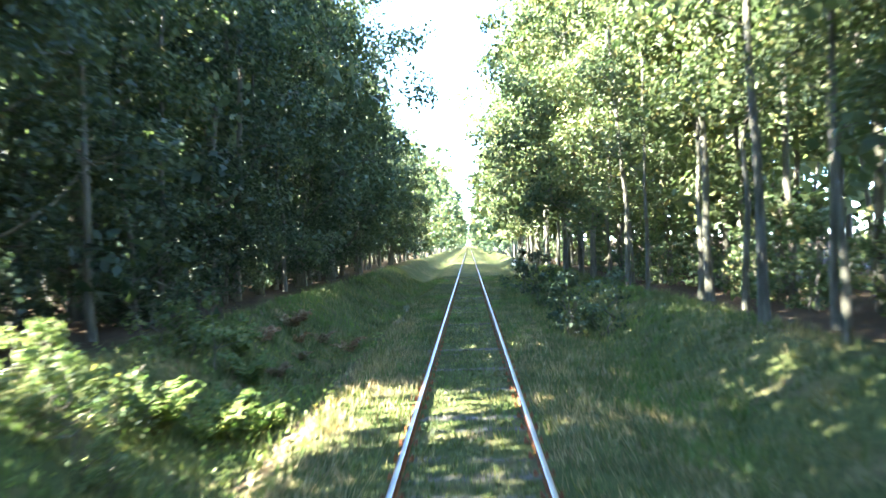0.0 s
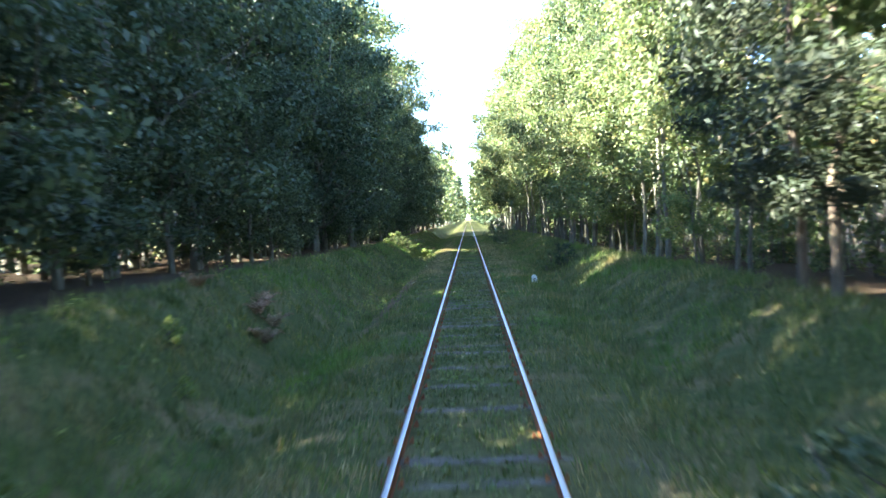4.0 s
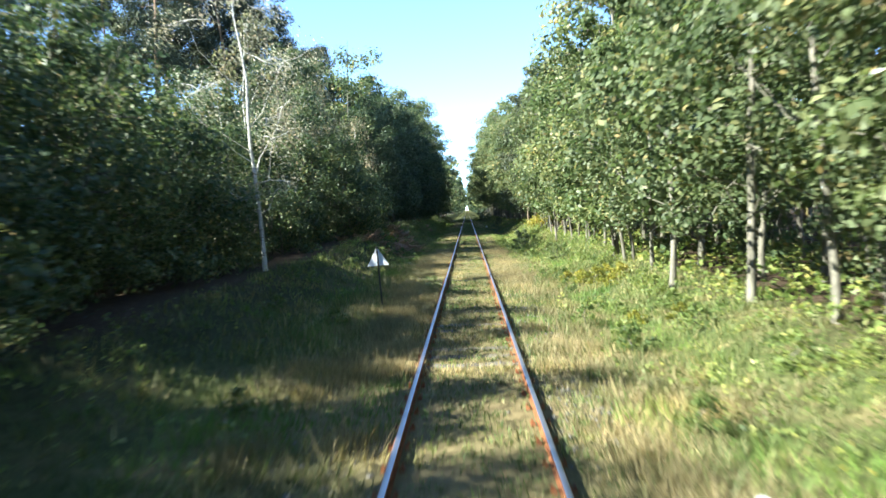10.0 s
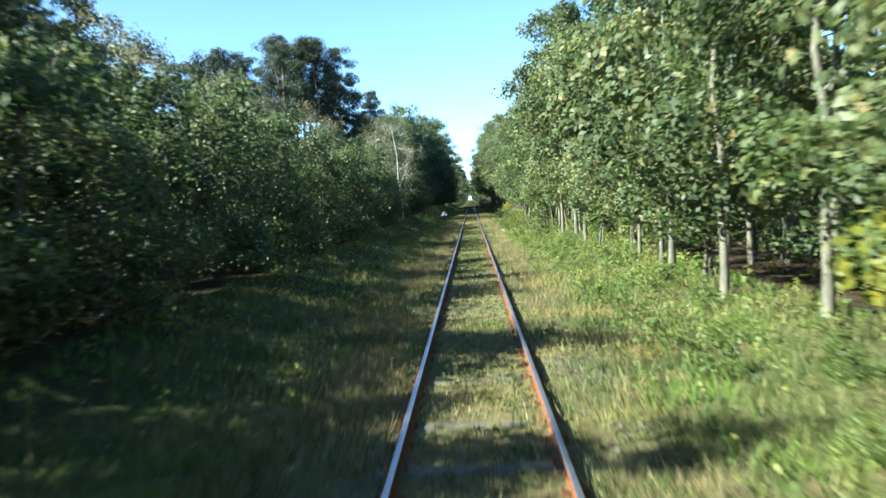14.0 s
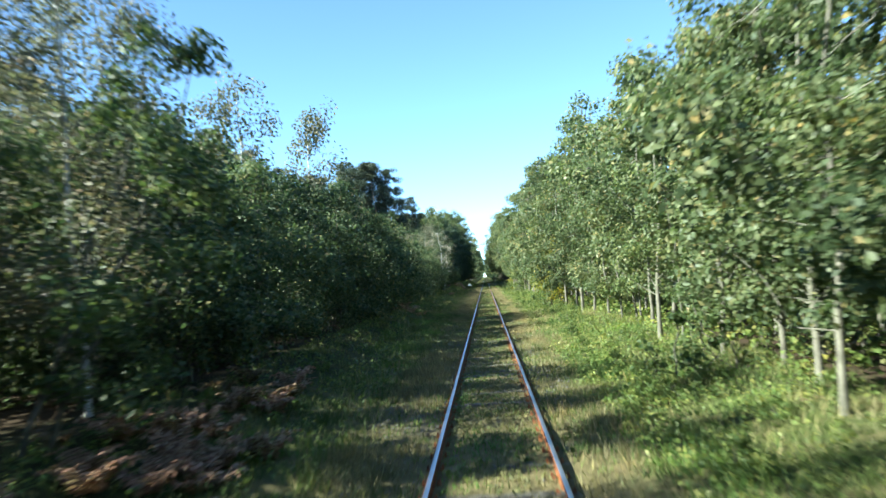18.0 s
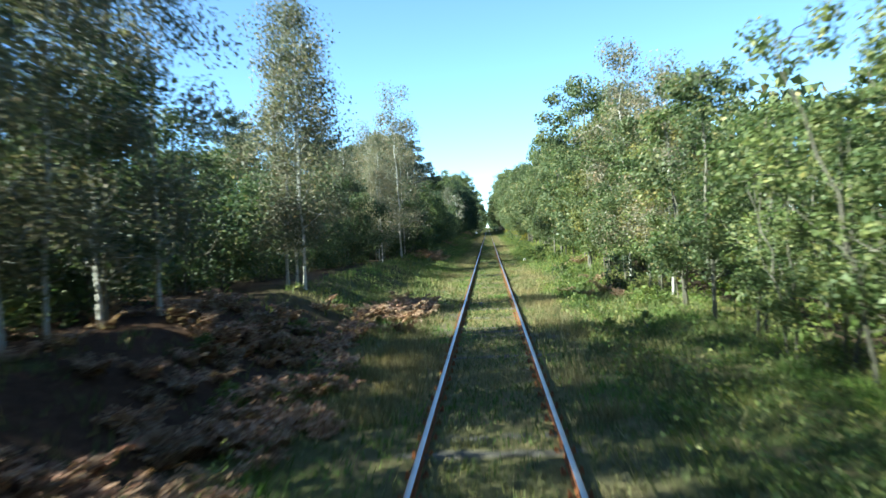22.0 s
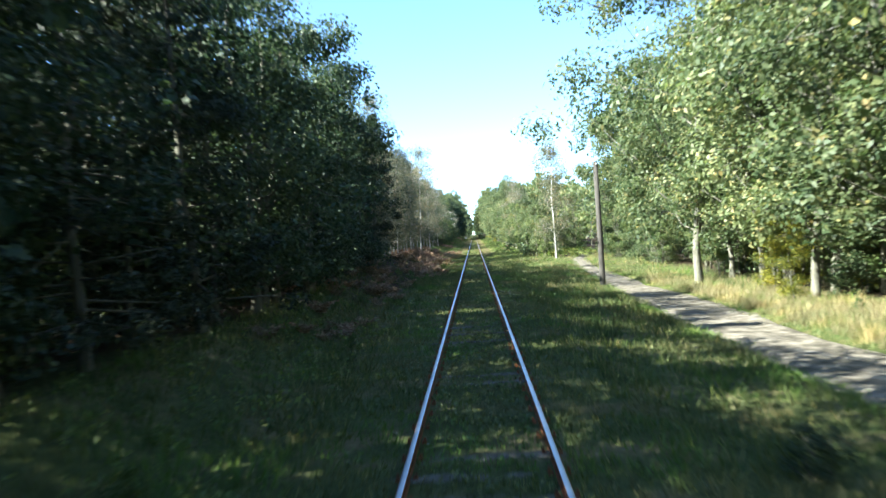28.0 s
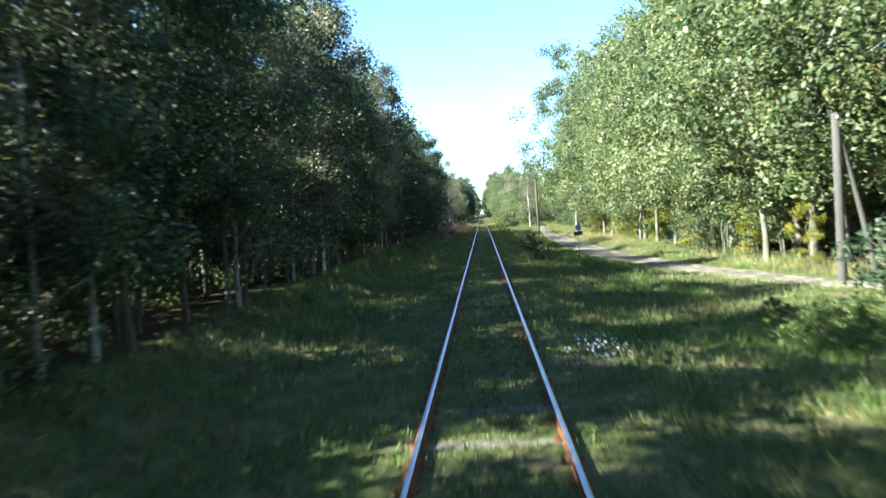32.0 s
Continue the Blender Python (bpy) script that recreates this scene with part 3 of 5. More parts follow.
kind("oak", "green oak tree with grey trunk", "tree", called="oak_tree", height=10.0, bole=0.21, trunk_r=0.085, crown_r=2.5, clumps=65, per_clump=98,
     clump_r=0.76, leaf=0.202, bark=OAK_BARK, foliage=OAK_LEAF, shape="oval")
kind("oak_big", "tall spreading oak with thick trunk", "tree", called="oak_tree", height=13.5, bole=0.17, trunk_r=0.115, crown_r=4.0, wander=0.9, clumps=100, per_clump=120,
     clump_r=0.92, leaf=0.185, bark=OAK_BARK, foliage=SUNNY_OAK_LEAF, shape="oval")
kind("young", "young bright green deciduous tree", "tree", called="young_tree", height=7.0, bole=0.2, trunk_r=0.07, crown_r=1.8, clumps=46, per_clump=74,
     clump_r=0.6, leaf=0.176, bark=GREY_BARK, foliage=BRIGHT_LEAF, shape="oval", stems=2)
kind("yellow", "small maple turning yellow", "tree", called="maple_tree", height=6.5, bole=0.1, trunk_r=0.08, crown_r=1.7, clumps=46, per_clump=72,
     clump_r=0.65, leaf=0.176, bark=GREY_BARK, foliage=YELLOW_LEAF, shape="oval")
kind("hazel", "dark green many-stemmed hazel shrub", "shrub", called="hazel_shrub", height=5.6, bole=0.04, trunk_r=0.09, crown_r=2.0, clumps=60, per_clump=76,
     clump_r=0.75, leaf=0.168, bark=GREY_BARK, foliage=HAZEL_LEAF, shape="bush", stems=4)
kind("hornbeam", "dense dark green hornbeam tree", "tree", called="hornbeam_tree", height=10.5, bole=0.1, trunk_r=0.13, crown_r=2.7, clumps=72, per_clump=80,
     clump_r=0.9, leaf=0.193, bark=GREY_BARK, foliage=DARK_LEAF, shape="oval")
kind("slim", "tall slim forest tree with bare lower trunk", "tree", called="forest_tree", height=13.0, bole=0.36, trunk_r=0.075, crown_r=1.8, clumps=48, per_clump=66,
     clump_r=0.9, leaf=0.202, bark=GREY_BARK, foliage=OAK_LEAF, shape="oval")
kind("alder", "slim dark alder with bare lower trunk", "tree", called="alder_tree", height=10.8, bole=0.16, trunk_r=0.06, crown_r=1.45, clumps=60, per_clump=66,
     clump_r=0.75, leaf=0.168, bark=GREY_BARK, foliage=DARK_LEAF, shape="oval")
kind("birch", "slender birch with white bark and thin autumn crown", "tree", called="birch_tree", height=10.0, bole=0.17, trunk_r=0.056, crown_r=1.4, clumps=60, per_clump=104,
     clump_r=0.76, leaf=0.138, bark=BIRCH_BARK, foliage=BIRCH_LEAF, shape="top", droop=1.2, squash=1.3, wander=0.15)
kind("pine", "tall pine with reddish trunk and dark crown", "tree", called="pine_tree", height=19.0, bole=0.55, trunk_r=0.2, crown_r=2.2, clumps=72, per_clump=150,
     clump_r=0.95, leaf=0.25, bark=PINE_BARK, foliage=PINE_NEEDLE, shape="top", slim=0.34, squash=0.66, flat=0.2, rise=0.3)
kind("young_pine", "young pine with spreading needle branches", "tree", called="pine_tree", height=10.5, bole=0.18, trunk_r=0.09, crown_r=2.3, clumps=60, per_clump=120,
     clump_r=0.75, leaf=0.218, bark=YOUNG_PINE_BARK, foliage=PINE_NEEDLE, shape="oval", slim=0.3, squash=0.5, flat=0.2, rise=0.25)
kind("spruce", "dark spruce with branches down to the ground", "tree", called="spruce_tree", height=9.5, bole=0.05, trunk_r=0.11, crown_r=2.1, clumps=80, per_clump=70,
     clump_r=0.6, leaf=0.202, bark=GREY_BARK, foliage=PINE_NEEDLE, shape="cone", slim=0.3, squash=0.5)
kind("bush", "low green bush in the grass", "bush", called="bush", height=1.0, bole=0.05, trunk_r=0.02, crown_r=0.55, clumps=18, per_clump=49,
     clump_r=0.24, leaf=0.092, bark=GREY_BARK, foliage=BRIGHT_LEAF, shape="bush", stems=4)
kind("dark_bush", "low dark green bush", "bush", called="bush", height=1.2, bole=0.05, trunk_r=0.02, crown_r=0.6, clumps=20, per_clump=57,
     clump_r=0.26, leaf=0.092, bark=GREY_BARK, foliage=DARK_LEAF, shape="bush", stems=4)
kind("weed", "low clump of green weeds", "weeds", called="weed_clump", height=0.5, bole=0.05, trunk_r=0.012, crown_r=0.35, clumps=11, per_clump=52,
     clump_r=0.16, leaf=0.058, bark=GREY_BARK, foliage=FERN_GREEN, shape="bush", branch=0)
kind("silver", "small tree with silvery white leaves", "tree", called="poplar_tree", height=6.4, bole=0.3, trunk_r=0.07, crown_r=1.7, clumps=50, per_clump=74,
     clump_r=0.6, leaf=0.17, bark=GREY_BARK, foliage=SILVER_LEAF, shape="oval")
kind("olive", "young tree turning olive yellow", "tree", called="maple_tree", height=7.0, bole=0.22, trunk_r=0.08, crown_r=1.8, clumps=50, per_clump=74,
     clump_r=0.65, leaf=0.176, bark=GREY_BARK, foliage=OLIVE_LEAF, shape="oval")
kind("column", "narrow upright dark green bush", "bush", called="bush", height=1.35, bole=0.04, trunk_r=0.02, crown_r=0.36, clumps=30, per_clump=60,
     clump_r=0.2, leaf=0.085, bark=GREY_BARK, foliage=DARK_LEAF, shape="oval", stems=3)
kind("yellow_weed", "low clump of yellowing herbs", "weeds", called="weed_clump", height=0.5, bole=0.05, trunk_r=0.012, crown_r=0.35, clumps=11, per_clump=52,
     clump_r=0.16, leaf=0.075, bark=GREY_BARK, foliage=YELLOW_LEAF, shape="bush", branch=0)
kind("thin_birch", "sparse birch with white trunk and pale twigs", "tree", called="birch_tree", height=8.6, bole=0.26, trunk_r=0.06, crown_r=2.1, clumps=70, per_clump=46, rise=1.3,
     clump_r=0.6, leaf=0.085, bark=BIRCH_BARK, foliage=PALE_TWIG, shape="oval", squash=1.1)

# ---- woods ----
random.seed(5)
# stretches along the track: from y, to y, edge of the wood, kinds of its front row, kinds behind, size or sizes at both ends, step
LEFT = [
    (-430, -336, -5.9, ("alder", "alder", "birch", "alder", "hazel"), ("alder", "hornbeam", "alder"), 0.96, 1.3),
    (-336, -299, -5.6, ("hornbeam", "spruce", "hornbeam"), ("hornbeam", "spruce"), 0.88, 1.8),
    (-299, -295, -6.1, ("birch", "birch"), ("hazel", "hazel"), 0.85, 1.8),
    (-295, -279, -6.1, ("birch", "thin_birch", "birch", "birch"), ("birch", "hazel", "alder"), 0.66, 1.5),
    (-279, -257, -6.1, ("birch", "birch", "thin_birch", "birch"), ("birch", "alder", "hazel"), 0.8, 1.7),
    (-257, -246, -8.2, ("hazel", "hazel"), ("hazel", "hazel"), 0.74, 1.9),
    (-246, -233, -7.8, ("hazel", "hazel"), ("hazel", "hazel"), 0.7, 1.8),
    (-233, -220, -7.4, ("hazel", "hazel"), ("hazel", "hazel", "hazel"), 0.76, 2.1),
    (-220, -205, -7.2, ("hazel", "hazel", "birch"), ("hazel", "hazel", "hazel"), 0.97, 2.0),
    (-205, -180, -6.7, ("hazel", "hazel", "hazel"), ("hazel", "hazel"), 0.99, 2.0),
    (-180, -158, -6.4, ("hazel", "hazel"), ("hazel", "hazel"), (1.06, 0.84), 1.9),
    (-158, -130, -6.7, ("hazel", "hazel"), ("hazel", "hazel"), 0.86, 2.0),
    (-130, -112, -6.7, ("hazel", "hazel"), ("hazel", "hazel"), 0.82, 1.9),
    (-112, -81, -8.0, ("hazel", "hazel"), ("hazel", "hazel"), 0.84, 2.0),
    (-81, -66, -6.8, ("hazel", "hazel", "hazel"), ("hazel", "hazel"), 0.9, 2.1),
    (-66, -51, -7.9, ("birch", "hazel", "hazel"), ("hazel", "hornbeam"), 0.6, 2.2),
    (-51, -44, -7.6, ("hornbeam", "alder", "hornbeam", "birch"), ("hornbeam", "slim", "hornbeam"), 1.05, 2.3),
    (-44, -14, -7.7, ("hornbeam", "hornbeam", "alder"), ("hornbeam", "slim", "hornbeam"), (0.95, 1.24), 2.5),
    (-14, 12, -6.9, ("hornbeam", "hornbeam", "slim"), ("hornbeam", "hornbeam"), (1.12, 1.24), 2.6),
    (12, 44, -6.9, ("hornbeam", "slim", "slim"), ("slim", "hornbeam"), 1.4, 3.0),
    (44, 93, -6.4, ("slim", "hornbeam", "oak"), ("slim", "hornbeam"), 1.05, 2.8),
]
RIGHT = [
    (-430, -398, 11.0, ("oak_big", "oak", "oak_big"), ("oak_big", "oak"), 1.18, 5.0),
    (-398, -366, 15.6, ("oak_big", "oak", "oak_big"), ("oak_big", "oak"), 1.18, 4.5),
    (-366, -304, 11.0, ("oak_big", "oak", "oak_big"), ("oak_big", "oak"), 1.18, 5.0),
    (-304, -281, 13.6, ("oak", "oak"), ("oak_big", "oak"), 1.0, 3.0),
    (-276, -233, 5.2, ("young", "oak", "young", "young"), ("young", "young", "oak"), 0.65, 2.4),
    (-233, -171, 5.0, ("oak", "young", "oak"), ("oak", "oak"), 0.77, 2.9),
    (-171, -93, 5.0, ("oak", "oak", "young"), ("oak", "slim"), 0.98, 3.4),
    (-93, -65, 5.5, ("oak", "young", "oak"), ("oak", "young_pine"), 0.95, 2.4),
    (-65, -31, 5.9, ("young_pine", "young_pine", "oak"), ("young_pine", "young_pine", "oak"), 1.08, 2.6),
    (-31, -8, 6.0, ("slim", "oak", "slim", "young"), ("slim", "oak"), 0.88, 2.0),
    (-8, 12, 6.0, ("slim", "oak", "slim", "young"), ("slim", "oak"), 1.0, 2.1),
    (12, 40, 6.0, ("slim", "slim", "oak"), ("slim", "oak"), 1.28, 2.6),
    (40, 93, 5.6, ("slim", "slim", "oak"), ("slim", "oak"), 1.62, 2.6),
]


def wood(stretches, side):
    for a, b, edge, front, behind, sizes, step in stretches:
        # a pair of sizes runs from the first to the second along the stretch
        grow = sizes if isinstance(sizes, tuple) else (sizes, sizes)
        y = a
        while y < b:
            plant(random.choice(front), edge + side * random.uniform(-0.2, 0.8), y + random.uniform(-0.5, 0.5),
                  np.interp(y, (a, b), grow) * random.uniform(0.66, 1.16))
            y += step * random.uniform(0.55, 1.4)
        thick = 0.65 if b <= -290 and side < 0 else 0.8 if b <= -250 and side < 0 else (1.1 if b > -1 and side < 0 else 1.0)
        for depth, step2, detail in ((2.4, (2.5 if side < 0 else 3.3) * thick, 1), (5.4, 3.4 * thick, 2), (9.5, 4.4 * thick, 3), (15, 4.6 * thick, 3), (23, 5.2 * thick, 3)):
            y = a
            while y < b:
                plant(random.choice(behind), edge + side * (depth + random.uniform(-0.8, 0.8)), y + random.uniform(-0.8, 0.8),
                      np.interp(y, (a, b), grow) * random.uniform(0.9, 1.2), detail=detail)
                y += step2 * random.uniform(0.8, 1.2)
        # low growth among the trunks
        y = a
        while y < b:
            plant("hazel", edge + side * random.uniform(1.8 if side > 0 else 2.5, 8), y, random.uniform(0.25, 0.55), detail=3)
            y += 0.9 if side > 0 else 1.7
        # dark shrubs fill the edge of the western wood between its trunks
        if side < 0 and b <= -250:
            y = a
            while y < b:
                plant("hazel", edge - random.uniform(1.8, 3.6), y, random.uniform(0.45, 0.75), detail=1)
                y += random.uniform(1.6, 2.6)


wood(LEFT, -1)
wood(RIGHT, 1)
# low branches and shrubs close the edges of the first stretch
for y in np.arange(-32, 44, 1.9):
    plant("hornbeam", random.uniform(-8.6, -6.8), float(y) + random.uniform(-0.5, 0.5), random.uniform(0.32, 0.52), detail=1)
    plant("hazel", random.uniform(7.4, 9.2), float(y) + random.uniform(-0.5, 0.5), random.uniform(0.3, 0.5), detail=2)
# the wood goes on along the track into the distance
for y in np.arange(95, 440, 3.6):
    for side in (-1, 1):
        for x in (5.6, 9.5):
            plant(random.choice(("slim", "hornbeam", "oak")), side * (x + random.uniform(-0.3, 0.8)), float(y) + random.uniform(-1, 1), random.uniform(1.3, 1.65) if side > 0 or y > 150 else random.uniform(0.95, 1.25), detail=3)
for y in np.arange(445, 1250, 9.0):
    for side in (-1, 1):
        plant(random.choice(("hornbeam", "oak")), side * (5.8 + random.uniform(-0.3, 0.8)), float(y) + random.uniform(-3, 3), random.uniform(1.6, 2.0), detail=3)
# pale birches among the shrubs
for x, y, s in ((-7.6, -226.5, 0.64), (-7.9, -214, 0.85), (-11.5, -133, 1.05), (-12.5, -143, 1.1),
                (-10.2, -146, 0.95), (-13.5, -137, 1.1), (-11, -155, 1.1), (-9.4, -121, 1.0), (-8.4, -181, 1.05), (-9.4, -190, 1.0), (-11, -128, 1.0), (-12, -150, 1.05), (-10.5, -138, 0.9), (-13, -118, 1.1), (-9.8, -112, 1.0), (-9.5, -88, 1.0), (-9, -79, 0.9), (-10, -162, 1.0),
                (-9.2, -70, 1.0), (-8.8, -55, 0.85), (-9.6, -235, 0.7)):
    plant("birch", x, y, s * (0.8 if -170 < y < -110 else 1.0), detail=1)
# bare tall trunks beside the break in the western wood
for x, y in ((-7.6, 7.0), (-8.2, 10.2), (-9.4, 5.6), (-7.4, 11.9)):
    plant("slim", x, y, random.uniform(1.3, 1.38), detail=1)
for y in np.arange(-12, 14, 2.4):
    plant("slim", random.uniform(-12, -9), float(y), random.uniform(1.38, 1.45), detail=1)
# old pines stand tall behind the shrubs
for x, y, s in ((-19.6, -40.0, 1.36), (-21.4, -44.0, 1.42), (-23.6, -38.0, 1.44), (-25.4, -43.0, 1.4), (-28.0, -46.0, 1.42), (-30.2, -39.5, 1.36),
                (-33.5, -45.0, 1.28), (-36.5, -41.0, 1.3), (-20.5, -33.0, 1.2), (-18.2, -26.0, 1.1), (-26.5, -52.0, 1.32), (-32.0, -55.0, 1.25)):
    plant("pine", x, y, s)
for y in np.arange(-168, -70, 4.2):
    plant("pine", random.uniform(-34, -25), float(y) + random.uniform(-2, 2), random.uniform(0.8, 1.0), detail=1)
# a few taller trees at the edge
for x, y, s, k in ((-9.0, -71.5, 1.1, "birch"), (-9.3, -80.0, 0.88, "hornbeam"), (-8.9, -84.0, 0.9, "hornbeam"), (-8.7, -77.0, 0.95, "birch"), (-10.5, -74.5, 0.9, "hornbeam")):
    plant(k, x, y, s)
# dark trees stand behind the low edge
for y in np.arange(-68, -46, 2.3):
    plant("hornbeam", random.uniform(-20, -14.5), float(y) + random.uniform(-0.8, 0.8), random.uniform(0.9, 1.08), detail=1)
for y in np.arange(-45, 0, 4.2):
    plant("pine", random.uniform(-19, -13), float(y) + random.uniform(-2, 2), random.uniform(0.82, 0.92), detail=1)
for y in np.arange(-14, 60, 2.8):
    plant("hornbeam", random.uniform(-18, -10.5), float(y) + random.uniform(-1, 1), random.uniform(1.4, 1.65), detail=2)
# far back the wood closes
for y in np.arange(-440, 95, 4.5):
    for side in (-1, 1):
        plant("hornbeam", side * random.uniform(33, 40), float(y), random.uniform(0.9, 1.2), detail=3)
    for far in (47, 58, 72):
        if int(y) % 2:
            plant("hornbeam", random.choice((-1, 1)) * (far + random.uniform(-4, 4)), float(y), random.uniform(1.0, 1.3), detail=3)
for x in np.arange(-75, 76, 4.0):
    for far in (445, 455, 468):
        plant("hornbeam", float(x), -far + random.uniform(-4, 4), 1.0, detail=3)
join_deep()

# single trees of the edge that stand apart from their neighbours
plant("thin_birch", -5.95, -99.3, 1.0, tilt=(0, 0))
for x, y, s in ((-5.43, -219.8, 1.05), (-6.8, -217.5, 0.8), (-6.4, -223.0, 0.72), (-5.9, -225.6, 0.62), (-6.2, -210.0, 0.85), (-7.0, -206.5, 0.9), (-7.6, -228, 0.6)):
    plant("birch", x, y, s)
for x, y, s in ((-5.87, -247.9, 0.8), (-5.15, -248.9, 0.78), (-5.5, -248.3, 0.72), (-5.02, -267.3, 0.95), (-6.9, -291.3, 0.68), (-5.95, -286.9, 0.7), (-5.55, -285.1, 0.74)):
    plant("birch", x, y, s)
plant("young", -5.5, -213.2, 0.75, tilt=(0, 22), label="thin leaning tree at the forest edge")
for x, y, s in ((13.6, -279.0, 1.15), (13.2, -272.5, 1.1), (16.2, -276.0, 1.2), (16.0, -284.5, 1.15), (14.6, -267.0, 1.05), (18.5, -268.5, 1.1), (19.0, -281.0, 1.2), (15.0, -290.0, 1.1), (13.4, -296.0, 1.0)):
    plant("oak", x, y, s * 1.1)
for x, y, s in ((14.4, -270.0, 1.1), (15.6, -263.0, 1.15), (17.5, -273.0, 1.2), (17.0, -288.0, 1.05)):
    plant("oak_big", x, y, s)
for _ in range(26):
    yy = random.uniform(-298, -258)
    plant(random.choice(("hazel", "young", "hazel")), np.interp(-yy, [-q[1] for q in WAY], [q[0] for q in WAY]) + random.uniform(3.2, 7.5), yy, random.uniform(0.4, 0.8))
for x, y, s in ((-6.4, -258.6, 0.86), (-7.5, -256.8, 0.8), (-8.0, -260.8, 0.92), (-6.9, -263.2, 0.9), (-9.2, -258.0, 0.9), (-7.8, -265.0, 0.9)):
    plant("alder", x, y, s)
for _ in range(22):
    plant(random.choice(("hazel", "hazel", "young")), random.uniform(9.0, 14.0), random.uniform(-284, -258), random.uniform(0.3, 0.6))
plant("birch", 6.68, -277.7, 1.08, label="tall birch with grey-green crown beside the sandy way")
plant("birch", 5.3, -240.6, 0.85)
plant("birch", 5.6, -246.4, 0.7)
plant("silver", 6.1, -115.4, 1.0)
plant("olive", 5.5, -233.6, 0.98)
plant("olive", 5.9, -244.5, 0.8)
plant("yellow", 5.6, -63.9, 0.85)
plant("yellow", 5.3, -166.0, 1.15)
plant("yellow", 5.2, -168.2, 0.9)
plant("young_pine", 6.2, -64.5, 0.95)
plant("young_pine", 5.41, -50.7, 1.05)
plant("oak", 5.4, -62.7, 1.0, variant=1)
plant("spruce", -5.2, -342, 1.1)
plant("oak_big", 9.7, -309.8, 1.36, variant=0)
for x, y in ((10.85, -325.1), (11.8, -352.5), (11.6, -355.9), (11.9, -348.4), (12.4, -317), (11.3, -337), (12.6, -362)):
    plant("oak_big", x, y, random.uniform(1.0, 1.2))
for y in np.arange(-388, -300, 1.5):
    if y < -363:
        continue
    plant(random.choice(("young", "hazel", "young", "yellow")), random.uniform(11.2, 14), float(y), random.uniform(0.4, 0.8))

for y in np.arange(-392, -306, 3.6):
    if -377 < y < -368:
        continue
    plant(random.choice(("young", "bush", "yellow", "bush")), random.uniform(9.9, 11.2), float(y) + random.uniform(-1, 1), random.uniform(0.22, 0.42))
# leafy undergrowth closes the gaps between the oaks
kept = random.getstate()
for y in np.arange(-362, -302, 1.3):
    plant(random.choice(("young", "hazel", "young")), random.uniform(12.6, 15.4), float(y) + random.uniform(-0.5, 0.5), random.uniform(0.5, 0.85), detail=1)
plant("yellow", 11.9, -333.5, 0.5)
random.setstate(kept)

# ---- the sandy way ----


def sandy_way():
    pts = [Vector((x, y, 0)) for x, y in WAY]
    fine = []
    for i in range(len(pts) - 1):
        p0, p1, p2, p3 = pts[max(i - 1, 0)], pts[i], pts[i + 1], pts[min(i + 2, len(pts) - 1)]
        for k in range(14):
            t = k / 14
            fine.append(0.5 * ((2 * p1) + (p2 - p0) * t + (2 * p0 - 5 * p1 + 4 * p2 - p3) * t * t + (3 * p1 - p0 - 3 * p2 + p3) * t ** 3))
    verts, faces, n = [], [], 15
    for i, p in enumerate(fine):
        d = (fine[min(i + 1, len(fine) - 1)] - fine[max(i - 1, 0)]).normalized()
        s = Vector((-d.y, d.x, 0))
        for k in range(n):
            u = k / (n - 1) * 2 - 1
            w = 0.72 + 0.1 * math.sin(i * 0.37 + (3 if u > 0 else 0)) + 0.09 * math.sin(i * 0.83 + u) + 0.06 * math.sin(i * 1.9 - u)
            if (s.x > 0) != (u > 0):
                w += np.interp(-p.y, [296, 310, 366, 376], [0, -0.06, -0.06, 0])
            else:
                w += np.interp(-p.y, [296, 316, 366, 376], [0, 1.2, 1.05, 0])
            q = p + s * u * w
            rut = -0.045 * math.exp(-((abs(u) - 0.55) / 0.2) ** 2) + 0.012 * math.sin(i * 1.7 + k * 2.1)
            edge = -0.06 if k in (0, n - 1) else 0.045 if k in (1, n - 2) else 0.075
            verts.append((q.x, q.y, float(land(q.x, q.y)) + edge + rut))
    for i in range(len(fine) - 1):
        for k in range(n - 1):
            faces.append((i * n + k, i * n + k + 1, (i + 1) * n + k + 1, (i + 1) * n + k))
    tagged(new("road", mesh_from("road", verts, faces, SAND, True)), "narrow sandy forest road with worn ruts", "road", kind="structure")


sandy_way()

# ---- posts, signs and poles ----


def bevelled_box(sx, sy, sz, at=(0, 0, 0), bevel=0.01, taper=1.0):
    bm = bmesh.new()
    bmesh.ops.create_cube(bm, size=1.0)
    for v in bm.verts:
        k = taper if v.co.z > 0 else 1.0
        v.co = Vector((v.co.x * sx * k + at[0], v.co.y * sy * k + at[1], v.co.z * sz + at[2]))
    bmesh.ops.bevel(bm, geom=bm.edges[:], offset=bevel, segments=2, affect="EDGES")
    return bm


